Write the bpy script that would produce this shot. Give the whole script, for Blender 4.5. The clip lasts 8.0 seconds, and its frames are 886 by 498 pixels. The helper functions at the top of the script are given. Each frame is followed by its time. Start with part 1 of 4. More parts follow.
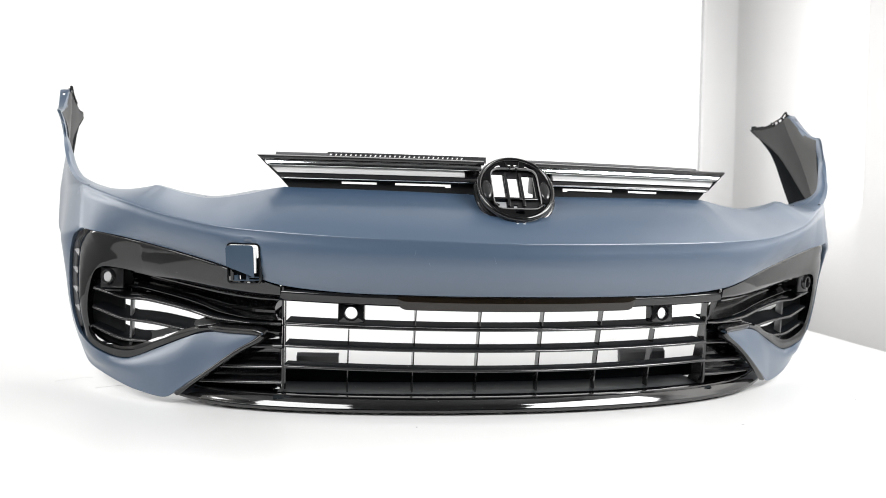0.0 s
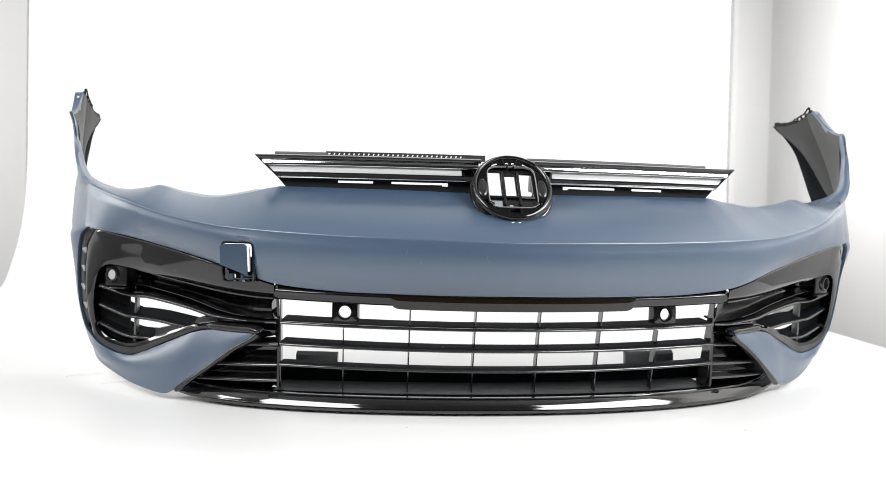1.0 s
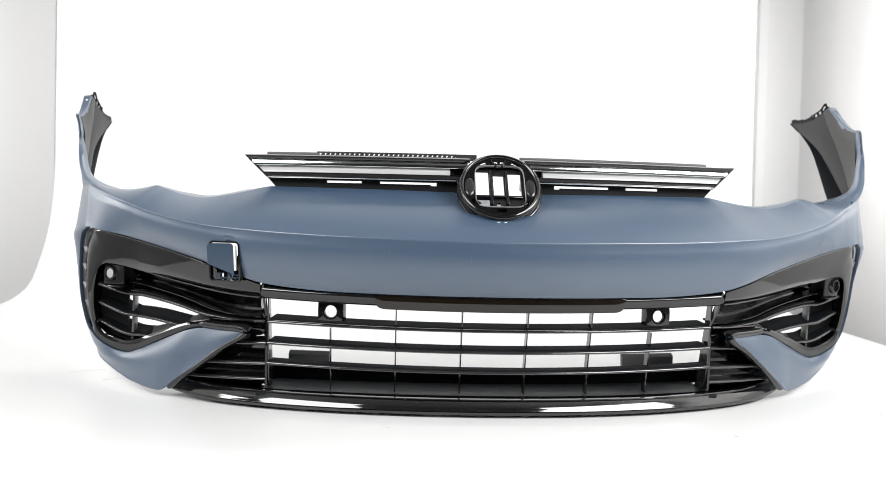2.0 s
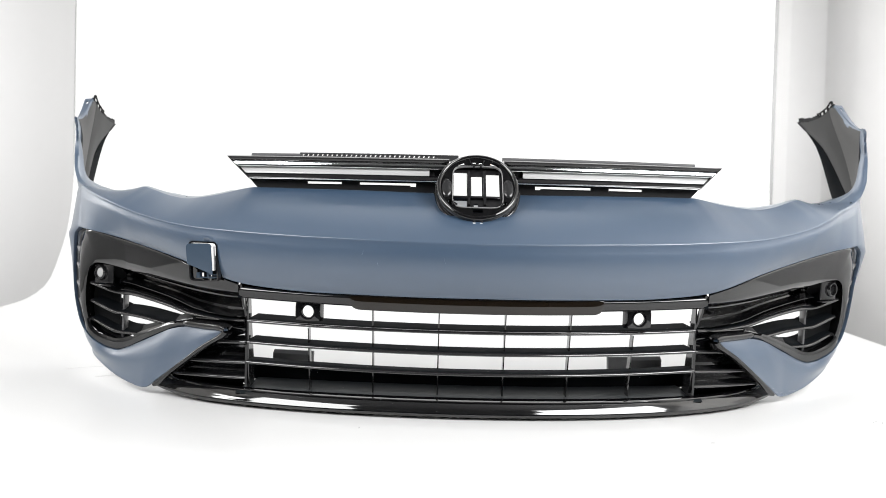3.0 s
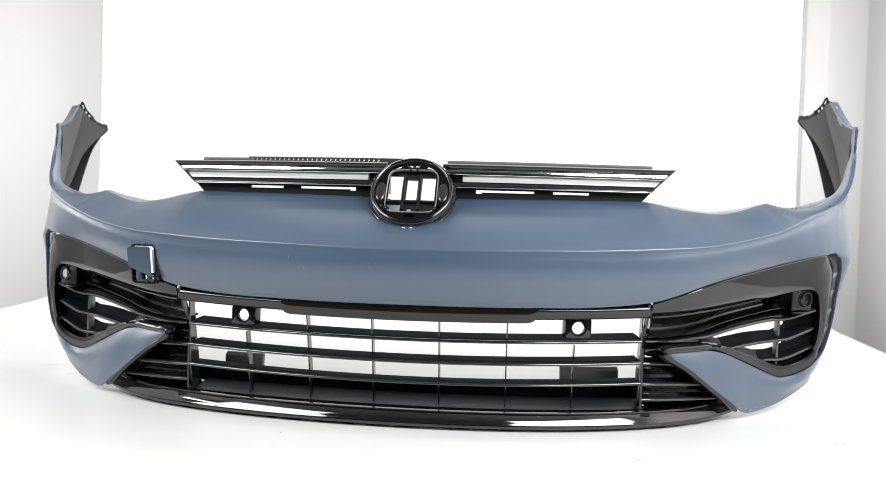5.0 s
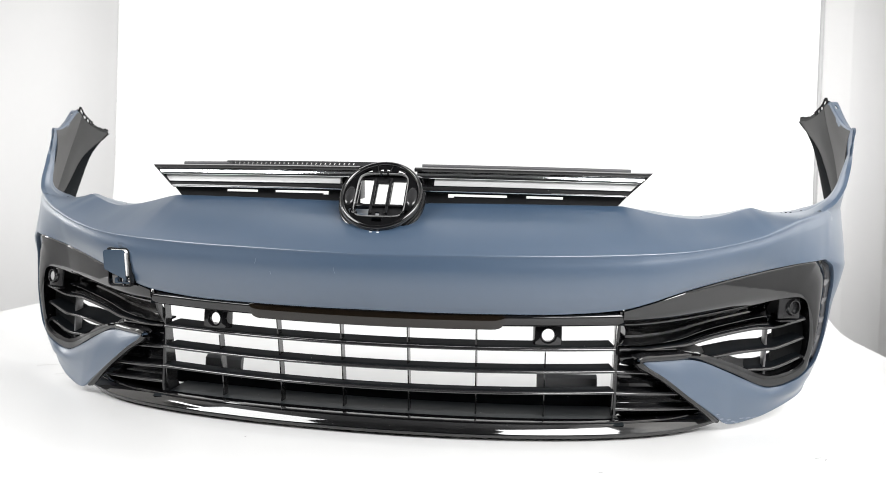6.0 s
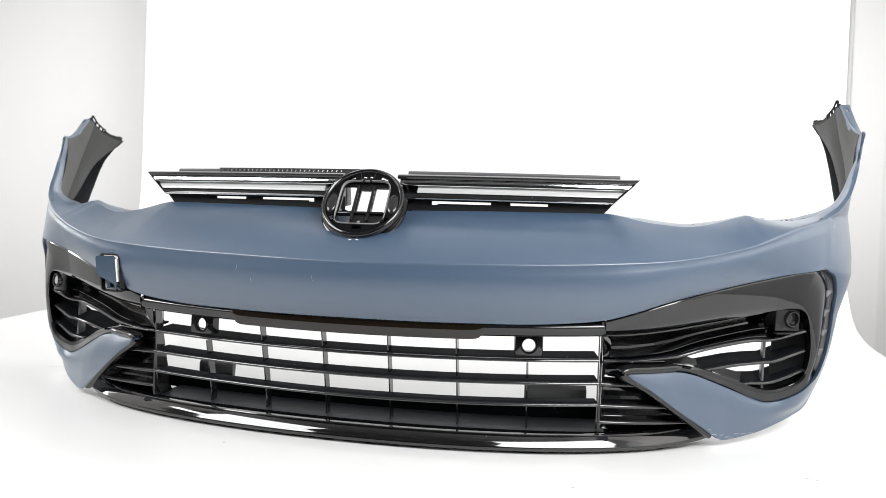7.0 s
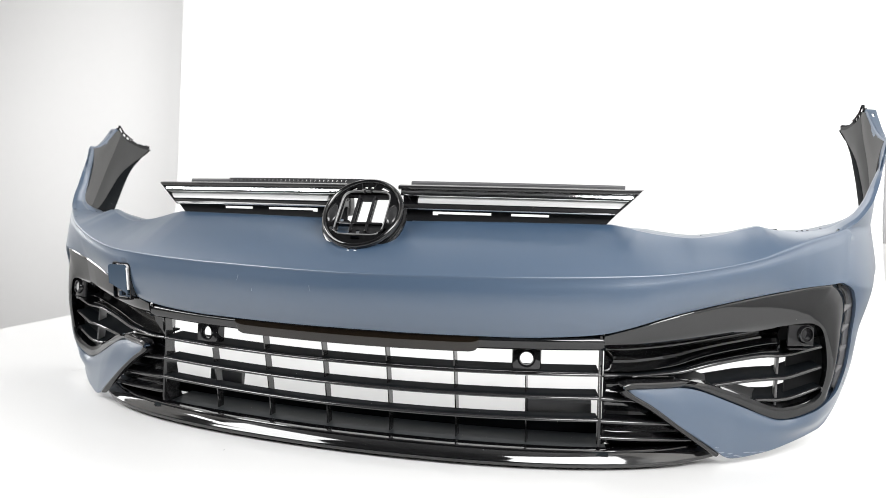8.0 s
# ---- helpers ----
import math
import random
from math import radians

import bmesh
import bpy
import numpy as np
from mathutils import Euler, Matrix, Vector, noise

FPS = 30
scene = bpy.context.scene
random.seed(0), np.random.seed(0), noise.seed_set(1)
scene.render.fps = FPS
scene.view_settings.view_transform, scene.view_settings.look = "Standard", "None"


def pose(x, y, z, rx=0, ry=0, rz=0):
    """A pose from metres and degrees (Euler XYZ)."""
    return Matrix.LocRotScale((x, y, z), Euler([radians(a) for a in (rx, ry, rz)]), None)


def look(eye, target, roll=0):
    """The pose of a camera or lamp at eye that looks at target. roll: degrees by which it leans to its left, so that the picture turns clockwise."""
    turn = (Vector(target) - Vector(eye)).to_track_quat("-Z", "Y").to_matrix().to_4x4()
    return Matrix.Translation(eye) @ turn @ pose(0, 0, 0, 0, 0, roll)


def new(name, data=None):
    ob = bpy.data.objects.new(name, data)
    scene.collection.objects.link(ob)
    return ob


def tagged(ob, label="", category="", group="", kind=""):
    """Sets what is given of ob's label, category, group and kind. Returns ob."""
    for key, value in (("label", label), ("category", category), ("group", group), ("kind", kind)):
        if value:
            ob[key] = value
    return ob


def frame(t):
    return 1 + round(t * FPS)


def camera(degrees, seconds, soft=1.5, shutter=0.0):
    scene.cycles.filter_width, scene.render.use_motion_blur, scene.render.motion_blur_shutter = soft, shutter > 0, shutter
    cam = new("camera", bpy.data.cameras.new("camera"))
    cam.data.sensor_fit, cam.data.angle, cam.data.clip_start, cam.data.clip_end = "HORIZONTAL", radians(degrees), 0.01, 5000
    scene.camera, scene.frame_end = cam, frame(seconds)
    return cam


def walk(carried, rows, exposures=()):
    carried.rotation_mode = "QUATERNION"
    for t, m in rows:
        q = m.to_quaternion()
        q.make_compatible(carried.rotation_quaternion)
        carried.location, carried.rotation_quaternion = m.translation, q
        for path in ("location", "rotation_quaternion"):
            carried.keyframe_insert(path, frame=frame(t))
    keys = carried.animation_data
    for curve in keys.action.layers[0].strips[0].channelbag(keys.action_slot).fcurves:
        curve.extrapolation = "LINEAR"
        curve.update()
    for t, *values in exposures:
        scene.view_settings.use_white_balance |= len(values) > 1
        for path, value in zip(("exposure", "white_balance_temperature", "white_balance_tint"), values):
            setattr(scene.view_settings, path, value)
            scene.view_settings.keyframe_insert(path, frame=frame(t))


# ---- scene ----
cam = camera(64.09, 8.0, soft=0.7)
cam.data.dof.use_dof = True
cam.data.dof.focus_distance, cam.data.dof.aperture_fstop = 1.18, 4.5
ROWS = [
    (0.0, -0.3439, -1.1874, 0.3066, 88.700, -1.220, -10.310),
    (0.5, -0.3070, -1.1892, 0.3044, 88.743, -1.224, -8.706),
    (1.0, -0.2616, -1.1898, 0.3048, 88.707, -1.236, -6.853),
    (1.5, -0.2152, -1.1910, 0.3045, 88.708, -1.259, -5.104),
    (3.0, -0.0678, -1.1913, 0.3083, 88.660, -1.432, -0.565),
    (3.5, -0.0140, -1.1870, 0.3090, 88.698, -1.459, 0.818),
    (4.0, 0.0424, -1.1820, 0.3102, 88.736, -1.513, 2.222),
    (4.5, 0.1013, -1.1733, 0.3156, 88.616, -1.602, 3.679),
    (6.0, 0.2675, -1.1349, 0.3283, 88.631, -1.847, 8.078),
    (6.5, 0.3195, -1.1205, 0.3312, 88.785, -1.945, 9.817),
    (7.0, 0.3670, -1.1054, 0.3372, 88.856, -2.031, 11.690),
    (7.5, 0.4085, -1.0917, 0.3459, 88.852, -2.110, 13.647),
    (8.0, 0.4414, -1.0797, 0.3540, 88.892, -2.161, 15.548),
]
walk(cam, [(t, pose(x, y, z, rx, ry, rz)) for t, x, y, z, rx, ry, rz in ROWS])

# ---------------------------------------------------------------- light
world = bpy.data.worlds.new("world")
scene.world = world
world.use_nodes = True
world.node_tree.nodes["Background"].inputs[0].default_value = (0.9, 0.95, 1.0, 1)
world.node_tree.nodes["Background"].inputs[1].default_value = 0.05


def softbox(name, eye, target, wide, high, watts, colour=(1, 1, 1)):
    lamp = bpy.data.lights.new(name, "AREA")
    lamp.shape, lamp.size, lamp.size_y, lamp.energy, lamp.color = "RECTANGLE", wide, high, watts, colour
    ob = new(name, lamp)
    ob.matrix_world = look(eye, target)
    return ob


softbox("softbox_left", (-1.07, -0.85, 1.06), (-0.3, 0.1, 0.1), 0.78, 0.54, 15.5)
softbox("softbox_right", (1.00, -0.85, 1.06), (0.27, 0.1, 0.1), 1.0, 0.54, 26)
# tall white diffusers at both sides of the table
softbox("side_diffuser_left", (-1.85, 0.20, 1.18), (0, 0.20, 1.18), 1.56, 1.5, 4.0, (1, 0.96, 0.90))
softbox("side_diffuser_right", (1.50, 0.20, 1.18), (0, 0.20, 1.18), 1.14, 1.5, 4.8, (1, 0.96, 0.90))
# unseen fill lights added low beside the table to brighten backdrop and walls
softbox("backdrop_fill_left", (-2.4, 0.38, 0.9), (-1.6, 1.9, 0.5), 0.5, 0.9, 17.5)
softbox("backdrop_fill_right", (1.44, 0.95, 0.9), (0.9, 1.9, 0.9), 0.4, 0.9, 7.2)
# added fill overhead, out of view, to whiten the table behind the bumper
softbox("backdrop_fill_top", (-0.1, 0.95, 1.75), (-0.1, 0.96, 0.2), 1.7, 0.5, 12)
# unseen fill lights added, turned up to the ceiling to soften the studio light
softbox("bounce_fill_left", (-2.4, -0.9, 1.7), (-1.2, -0.6, 2.7), 0.7, 0.7, 26)
softbox("bounce_fill_right", (1.35, -0.9, 1.7), (0.3, -0.6, 2.7), 0.7, 0.7, 26)

# ---------------------------------------------------------------- materials


def material(name, colour, rough=0.5, metal=0.0, coat=0.0, grain=0.0, scale=60.0, bump=0.0, patch=0.0, spec=0.5, coat_rough=0.05, dust=0.0):
    """A surface with variation at two scales: fine grain and broad patches."""
    m = bpy.data.materials.new(name)
    m.use_nodes = True
    nt = m.node_tree
    b = nt.nodes["Principled BSDF"]
    b.inputs["Roughness"].default_value = rough
    b.inputs["Metallic"].default_value = metal
    b.inputs["Coat Weight"].default_value = coat
    b.inputs["Coat Roughness"].default_value = coat_rough
    b.inputs["Specular IOR Level"].default_value = spec
    b.inputs["Base Color"].default_value = (*colour, 1)
    co = nt.nodes.new("ShaderNodeTexCoord")
    fine = nt.nodes.new("ShaderNodeTexNoise")
    fine.inputs["Scale"].default_value, fine.inputs["Detail"].default_value = scale, 5
    broad = nt.nodes.new("ShaderNodeTexNoise")
    broad.inputs["Scale"].default_value, broad.inputs["Detail"].default_value = scale / 18, 3
    for n in (fine, broad):
        nt.links.new(co.outputs["Object"], n.inputs["Vector"])
    if grain or patch:
        add = nt.nodes.new("ShaderNodeMath")
        add.operation = "MULTIPLY_ADD"
        add.inputs[1].default_value = grain
        mul = nt.nodes.new("ShaderNodeMath")
        mul.operation = "MULTIPLY_ADD"
        mul.inputs[1].default_value, mul.inputs[2].default_value = patch, 1 - grain / 2 - patch / 2
        nt.links.new(broad.outputs["Fac"], mul.inputs[0])
        nt.links.new(fine.outputs["Fac"], add.inputs[0])
        nt.links.new(mul.outputs[0], add.inputs[2])
        mix = nt.nodes.new("ShaderNodeVectorMath")
        mix.operation = "SCALE"
        mix.inputs[0].default_value = colour
        nt.links.new(add.outputs[0], mix.inputs["Scale"])
        nt.links.new(mix.outputs[0], b.inputs["Base Color"])
        rr = nt.nodes.new("ShaderNodeMath")
        rr.operation = "MULTIPLY_ADD"
        rr.inputs[1].default_value, rr.inputs[2].default_value = rough * 0.35, rough * 0.82
        nt.links.new(broad.outputs["Fac"], rr.inputs[0])
        nt.links.new(rr.outputs[0], b.inputs["Roughness"])
    if dust:
        cells = nt.nodes.new("ShaderNodeTexVoronoi")
        cells.inputs["Scale"].default_value = 150
        nt.links.new(co.outputs["Object"], cells.inputs["Vector"])
        near = nt.nodes.new("ShaderNodeMath")
        near.operation = "LESS_THAN"
        near.inputs[1].default_value = 0.085
        nt.links.new(cells.outputs["Distance"], near.inputs[0])
        few = nt.nodes.new("ShaderNodeSeparateColor")
        nt.links.new(cells.outputs["Color"], few.inputs[0])
        some = nt.nodes.new("ShaderNodeMath")
        some.operation = "LESS_THAN"
        some.inputs[1].default_value = dust
        nt.links.new(few.outputs[0], some.inputs[0])
        both_of = nt.nodes.new("ShaderNodeMath")
        both_of.operation = "MULTIPLY"
        nt.links.new(near.outputs[0], both_of.inputs[0])
        nt.links.new(some.outputs[0], both_of.inputs[1])
        speck = nt.nodes.new("ShaderNodeMix")
        speck.data_type = "RGBA"
        speck.inputs[7].default_value = (0.34, 0.34, 0.33, 1)
        speck.inputs[6].default_value = (*colour, 1)
        if b.inputs["Base Color"].links:
            nt.links.new(b.inputs["Base Color"].links[0].from_socket, speck.inputs[6])
        nt.links.new(both_of.outputs[0], speck.inputs[0])
        nt.links.new(speck.outputs[2], b.inputs["Base Color"])
    if bump:
        bp = nt.nodes.new("ShaderNodeBump")
        bp.inputs["Strength"].default_value, bp.inputs["Distance"].default_value = bump, 0.001
        nt.links.new(fine.outputs["Fac"], bp.inputs["Height"])
        nt.links.new(bp.outputs[0], b.inputs["Normal"])
    return m


PAINT = material("blue_grey_satin_paint", (0.038, 0.073, 0.127), 0.42, grain=0.04, patch=0.05, scale=40, spec=1.0, coat=1.0, coat_rough=0.36)
LINING = material("unpainted_plastic", (0.060, 0.059, 0.058), 0.5, grain=0.15, patch=0.12, scale=120, bump=0.1)
LINING2 = material("dark_flange_plastic", (0.040, 0.040, 0.040), 0.55, grain=0.15, patch=0.12, scale=120, bump=0.1, spec=0.3)
COVER = material("blue_gloss_cover", (0.05, 0.075, 0.11), 0.16, grain=0.05, patch=0.05, scale=60)
GLOSS = material("gloss_black_plastic", (0.008, 0.008, 0.0088), 0.035, grain=0.2, patch=0.2, scale=90, spec=0.7, dust=0.02)
LIPGLOSS = material("polished_black_lip", (0.004, 0.004, 0.0045), 0.06, grain=0.2, patch=0.2, scale=90, spec=1.0, dust=0.1)
GLOSS2 = material("black_plate_plastic", (0.0045, 0.0045, 0.005), 0.07, grain=0.2, patch=0.2, scale=90, spec=0.12)
SATIN = material("satin_black_plastic", (0.014, 0.014, 0.015), 0.10, grain=0.2, patch=0.2, scale=90, spec=0.4)
MATT = material("matt_black_plastic", (0.012, 0.0125, 0.0135), 0.5, grain=0.2, patch=0.2, scale=150, spec=0.15)
SOOT = material("deep_black_plastic", (0.0062, 0.0074, 0.0088), 0.6, grain=0.2, patch=0.2, scale=150, spec=0.02, dust=0.03)
PALE = material("pale_bare_plastic", (0.8, 0.8, 0.8), 0.4, grain=0.03, patch=0.03, scale=80)
# patchy brown base colour stands in for a brown reflection on gloss black
BROWN_SHEEN = material("black_cover_brown_reflection", (0.010, 0.007, 0.0045), 0.04, grain=0.3, patch=0.5, scale=60, spec=0.6)
FAINT = material("faint_streak", (0.70, 0.70, 0.70), 0.6, grain=0.1, patch=0.2, scale=200)
MARK = material("grey_scuff", (0.42, 0.42, 0.42), 0.7, grain=0.3, patch=0.4, scale=200)
SCRATCH = material("bare_scratch", (0.26, 0.29, 0.34), 0.6, grain=0.2, patch=0.3, scale=300)
RAIL = material("dark_grey_rail", (0.035, 0.035, 0.037), 0.35, grain=0.15, patch=0.1, scale=90)
VENTGLOSS = material("smooth_black_plastic", (0.004, 0.0042, 0.0048), 0.06, grain=0.2, patch=0.15, scale=30, spec=0.6, coat=0.3, coat_rough=0.04, dust=0.02)
DOME = material("dark_dome_plastic", (0.022, 0.022, 0.023), 0.14, grain=0.1, patch=0.1, scale=80)
FLOORGLOSS = material("dusty_black_plastic", (0.0135, 0.0165, 0.0185), 0.40, grain=0.35, patch=0.4, scale=60, spec=0.10, dust=0.1)
EDGE = material("polished_black_edge", (0.022, 0.022, 0.023), 0.13, grain=0.2, patch=0.3, scale=40, spec=1.0)
BEAD = material("polished_grey_bead", (0.26, 0.26, 0.26), 0.08, grain=0.1, patch=0.1, scale=60, spec=1.0)
CHROME = material("chrome", (0.86, 0.87, 0.88), 0.09, metal=1.0, grain=0.02, patch=0.03, scale=50)
LAMPBAR = material("frosted_light_strip", (0.44, 0.44, 0.44), 0.25, grain=0.05, patch=0.05, scale=70)
STEEL = material("grey_plastic_and_sheen", (0.12, 0.12, 0.123), 0.3, grain=0.1, patch=0.1, scale=80)
POST = material("grey_post_metal", (0.26, 0.26, 0.26), 0.4, grain=0.1, patch=0.1, scale=40)
PVC = material("white_pvc_sheet", (0.75, 0.75, 0.747), 0.42, grain=0.012, patch=0.02, scale=14)
PLASTER = material("painted_wall", (0.83, 0.825, 0.82), 0.7, grain=0.02, patch=0.03, scale=30, bump=0.1)
CEIL = material("ceiling_paint", (0.30, 0.30, 0.30), 0.8, grain=0.02, patch=0.03, scale=30)
DARKWALL = material("grey_studio_wall", (0.07, 0.07, 0.073), 0.8, grain=0.05, patch=0.05, scale=20)
GREYWALL = material("unseen_grey_wall", (0.3, 0.3, 0.3), 0.8, grain=0.05, patch=0.05, scale=20)
FLOORM = material("grey_floor", (0.14, 0.14, 0.14), 0.5, grain=0.1, patch=0.1, scale=20)

# ---------------------------------------------------------------- mesh helpers


def ease(t):
    t = min(max(t, 0), 1)
    return t * t * (3 - 2 * t)


def settle(p):
    """The flexible bumper sits a little askew: the wings lean, one droops and one stands up, and the lower corners twist."""
    w = max(p.y - .2, 0) * min(max((p.z - .2) / .2, 0), 1)
    s = 1 if p.x > 0 else -1
    low = min(max((.26 - p.z) / .25, 0), 1) * min(abs(p.x) / .6, 1) ** 3
    flare = min(max((abs(p.x) - .70) / .10, 0), 1) * min(max((.45 - p.y) / .12, 0), 1)
    flare *= .0115 * min(max((p.z - .22) / .10, 0), 1) if s > 0 else .006 * min(max((p.z - .39) / .11, 0), 1)
    nose = .011 * min(max((-p.x - .64) / .12, 0), 1) * min(max((.38 - p.y) / .12, 0), 1) * min(max((p.z - .06) / .12, 0), 1) * min(max((.48 - p.z) / .10, 0), 1)
    lift = .006 * ease((p.x - .42) / .12) * (1 - ease((p.x - .78) / .07)) * ease((p.z - .335) / .03)
    return Vector((p.x + flare - .12 * w * max(p.y - .2, 0), p.y + s * .02 * low - nose, p.z + s * .062 * w + lift))


def obj(name, bm, mat, parent=None, label="", smooth=40):
    """Link a bmesh as one mesh object, under a thing or a part where one is given; parts settle with the bumper."""
    if parent:
        for v in bm.verts:
            v.co = settle(v.co)
    bmesh.ops.remove_doubles(bm, verts=bm.verts, dist=1e-5)
    bmesh.ops.recalc_face_normals(bm, faces=bm.faces)
    me = bpy.data.meshes.new(name)
    bm.to_mesh(me)
    bm.free()
    me.materials.append(mat)
    if smooth:
        me.shade_smooth()
        me.set_sharp_from_angle(angle=radians(smooth))
    ob = new(name, me)
    ob.parent = parent
    if label:
        tagged(ob, label)
    return ob


part = obj


def spl(points, n):
    """n points evenly along a smooth curve through the given points."""
    p = np.array(points, float)
    d = np.linalg.norm(np.diff(p, axis=0), axis=1) ** 0.5
    t = np.concatenate([[0], np.cumsum(d)])
    ext = np.vstack([2 * p[0] - p[1], p, 2 * p[-1] - p[-2]])
    te = np.concatenate([[t[0] - (t[1] - t[0])], t, [2 * t[-1] - t[-2]]])
    out = []
    for u in np.linspace(t[0], t[-1], max(n * 4, 40)):
        i = min(max(int(np.searchsorted(t, u, "right")) - 1, 0), len(p) - 2)
        p0, p1, p2, p3 = ext[i:i + 4]
        t0, t1, t2, t3 = te[i:i + 4]
        a1 = (t1 - u) / (t1 - t0) * p0 + (u - t0) / (t1 - t0) * p1
        a2 = (t2 - u) / (t2 - t1) * p1 + (u - t1) / (t2 - t1) * p2
        a3 = (t3 - u) / (t3 - t2) * p2 + (u - t2) / (t3 - t2) * p3
        b1 = (t2 - u) / (t2 - t0) * a1 + (u - t0) / (t2 - t0) * a2
        b2 = (t3 - u) / (t3 - t1) * a2 + (u - t1) / (t3 - t1) * a3
        out.append((t2 - u) / (t2 - t1) * b1 + (u - t1) / (t2 - t1) * b2)
    q = np.array(out)
    s = np.concatenate([[0], np.cumsum(np.linalg.norm(np.diff(q, axis=0), axis=1))])
    w = np.linspace(0, s[-1], n)
    return np.stack([np.interp(w, s, q[:, k]) for k in range(3)], 1)


def spl_pieces(pieces, n):
    """n points along smooth curves that meet in sharp corners."""
    q = np.vstack([spl(p, 200)[(k > 0):] for k, p in enumerate(pieces)])
    s = np.concatenate([[0], np.cumsum(np.linalg.norm(np.diff(q, axis=0), axis=1))])
    w = np.linspace(0, s[-1], n)
    return np.stack([np.interp(w, s, q[:, k]) for k in range(3)], 1)


def at_x(curve, xs):
    """Points of a curve that runs in x, at the given x."""
    c = np.array(curve)
    return np.stack([xs, np.interp(xs, c[:, 0], c[:, 1]), np.interp(xs, c[:, 0], c[:, 2])], 1)


def shell(grid, thick, hint, keep=None, wrap=False):
    """A sheet of the given thickness over a grid of points; hint(p) points to its outer side; keep(i, j) leaves cells out."""
    g = np.array(grid, float)
    n, m = g.shape[:2]
    du = np.gradient(g, axis=0)
    dv = np.gradient(g, axis=1) if not wrap else (np.roll(g, -1, 1) - np.roll(g, 1, 1))
    nor = np.cross(du, dv)
    nor /= np.maximum(np.linalg.norm(nor, axis=2, keepdims=True), 1e-12)
    if np.sum(nor * np.array(hint)) < 0:
        nor = -nor
    bm = bmesh.new()
    vs = []
    for layer in (g, g - nor * thick):
        vs.append([[bm.verts.new(layer[i, j]) for j in range(m)] for i in range(n)])
    edges = {}
    mm = m if wrap else m - 1
    for i in range(n - 1):
        for j in range(mm):
            if keep is not None and not keep(i, j):
                continue
            k = (j + 1) % m
            loop = [(i, j), (i + 1, j), (i + 1, k), (i, k)]
            bm.faces.new([vs[0][a][b] for a, b in loop])
            bm.faces.new([vs[1][a][b] for a, b in reversed(loop)])
            for a, b in zip(loop, loop[1:] + loop[:1]):
                edges[(a, b)] = 1
    for a, b in list(edges):
        if (b, a) not in edges:
            bm.faces.new([vs[0][b[0]][b[1]], vs[0][a[0]][a[1]], vs[1][a[0]][a[1]], vs[1][b[0]][b[1]]])
    for v in [v for v in bm.verts if not v.link_faces]:
        bm.verts.remove(v)
    return bm


def sweep(path, section, closed=True, into=None, scale=None, axis=(0, 0, 1)):
    """Sweep a section (forward, up) along a path; forward is the side away from the room behind."""
    p = np.array(path, float)
    t = np.gradient(p, axis=0)
    up = np.array(axis, float)
    bm = into or bmesh.new()
    rings = []
    for i, q in enumerate(p):
        d = t[i] / np.linalg.norm(t[i])
        f = np.cross(d, up)
        f /= np.linalg.norm(f)
        if f[1] > 0:
            f = -f
        u = up - d * np.dot(up, d)
        u /= np.linalg.norm(u)
        k = scale(i / (len(p) - 1)) if scale else 1.0
        rings.append([bm.verts.new(q + (f * a + u * b) * k) for a, b in section])
    m = len(section)
    for r, s in zip(rings, rings[1:]):
        for j in range(m if closed else m - 1):
            k = (j + 1) % m
            bm.faces.new((r[j], r[k], s[k], s[j]))
    if closed:
        bm.faces.new(rings[0])
        bm.faces.new(rings[-1][::-1])
    return bm


def box(size, m=None, bevel=0.0, into=None):
    """A bevelled block, centred, moved by m."""
    bm = bmesh.new()
    bmesh.ops.create_cube(bm, size=1)
    bmesh.ops.scale(bm, vec=size, verts=bm.verts)
    if bevel:
        bmesh.ops.bevel(bm, geom=bm.edges[:], offset=bevel, segments=2, affect="EDGES", profile=0.5)
    bmesh.ops.transform(bm, matrix=m or Matrix(), verts=bm.verts)
    if into is None:
        return bm
    join(into, bm)
    return into


def join(a, b):
    """Add the bmesh b to a."""
    me = bpy.data.meshes.new("scratch")
    b.to_mesh(me)
    b.free()
    a.from_mesh(me)
    bpy.data.meshes.remove(me)
    return a


def lathe(profile, n=40):
    """Turn a profile (radius, height) round z."""
    bm = bmesh.new()
    rings = []
    for r, h in profile:
        rings.append([bm.verts.new((r * math.cos(2 * math.pi * i / n), r * math.sin(2 * math.pi * i / n), h)) for i in range(n)])
    for a, b in zip(rings, rings[1:]):
        for i in range(n):
            bm.faces.new((a[i], a[(i + 1) % n], b[(i + 1) % n], b[i]))
    return bm


def moved(bm, m):
    bmesh.ops.transform(bm, matrix=m, verts=bm.verts)
    return bm


# ---------------------------------------------------------------- the studio
SHEET_L, SHEET_R = -1.42, 1.18
prof = [(-0.75, 0.0), (-0.3, 0.0), (0.2, 0.0), (0.5, 0.012), (0.75, 0.025), (1.0, 0.04), (1.13, 0.05), (1.22, 0.068),
        (1.30, 0.105), (1.365, 0.19), (1.41, 0.265), (1.445, 0.37), (1.46, 0.48), (1.465, 0.8), (1.465, 1.5), (1.465, 2.3)]
pr = spl([(0, y, z) for y, z in prof], 90)
sheet = part("backdrop", shell([[(x, q[1], q[2]) for q in pr] for x in np.linspace(SHEET_L, SHEET_R, 24)], 0.004, (0, -1, 1)), PVC)
tagged(sheet, "white plastic sheet sweeping up from the table as a seamless backdrop", "backdrop", kind="structure")
table = part("platform", box((2.5, 1.9, 0.85), pose(-0.12, 0.2, -0.43), 0.01), PLASTER)
tagged(table, "plain white table top under the backdrop sheet", "table", kind="structure")


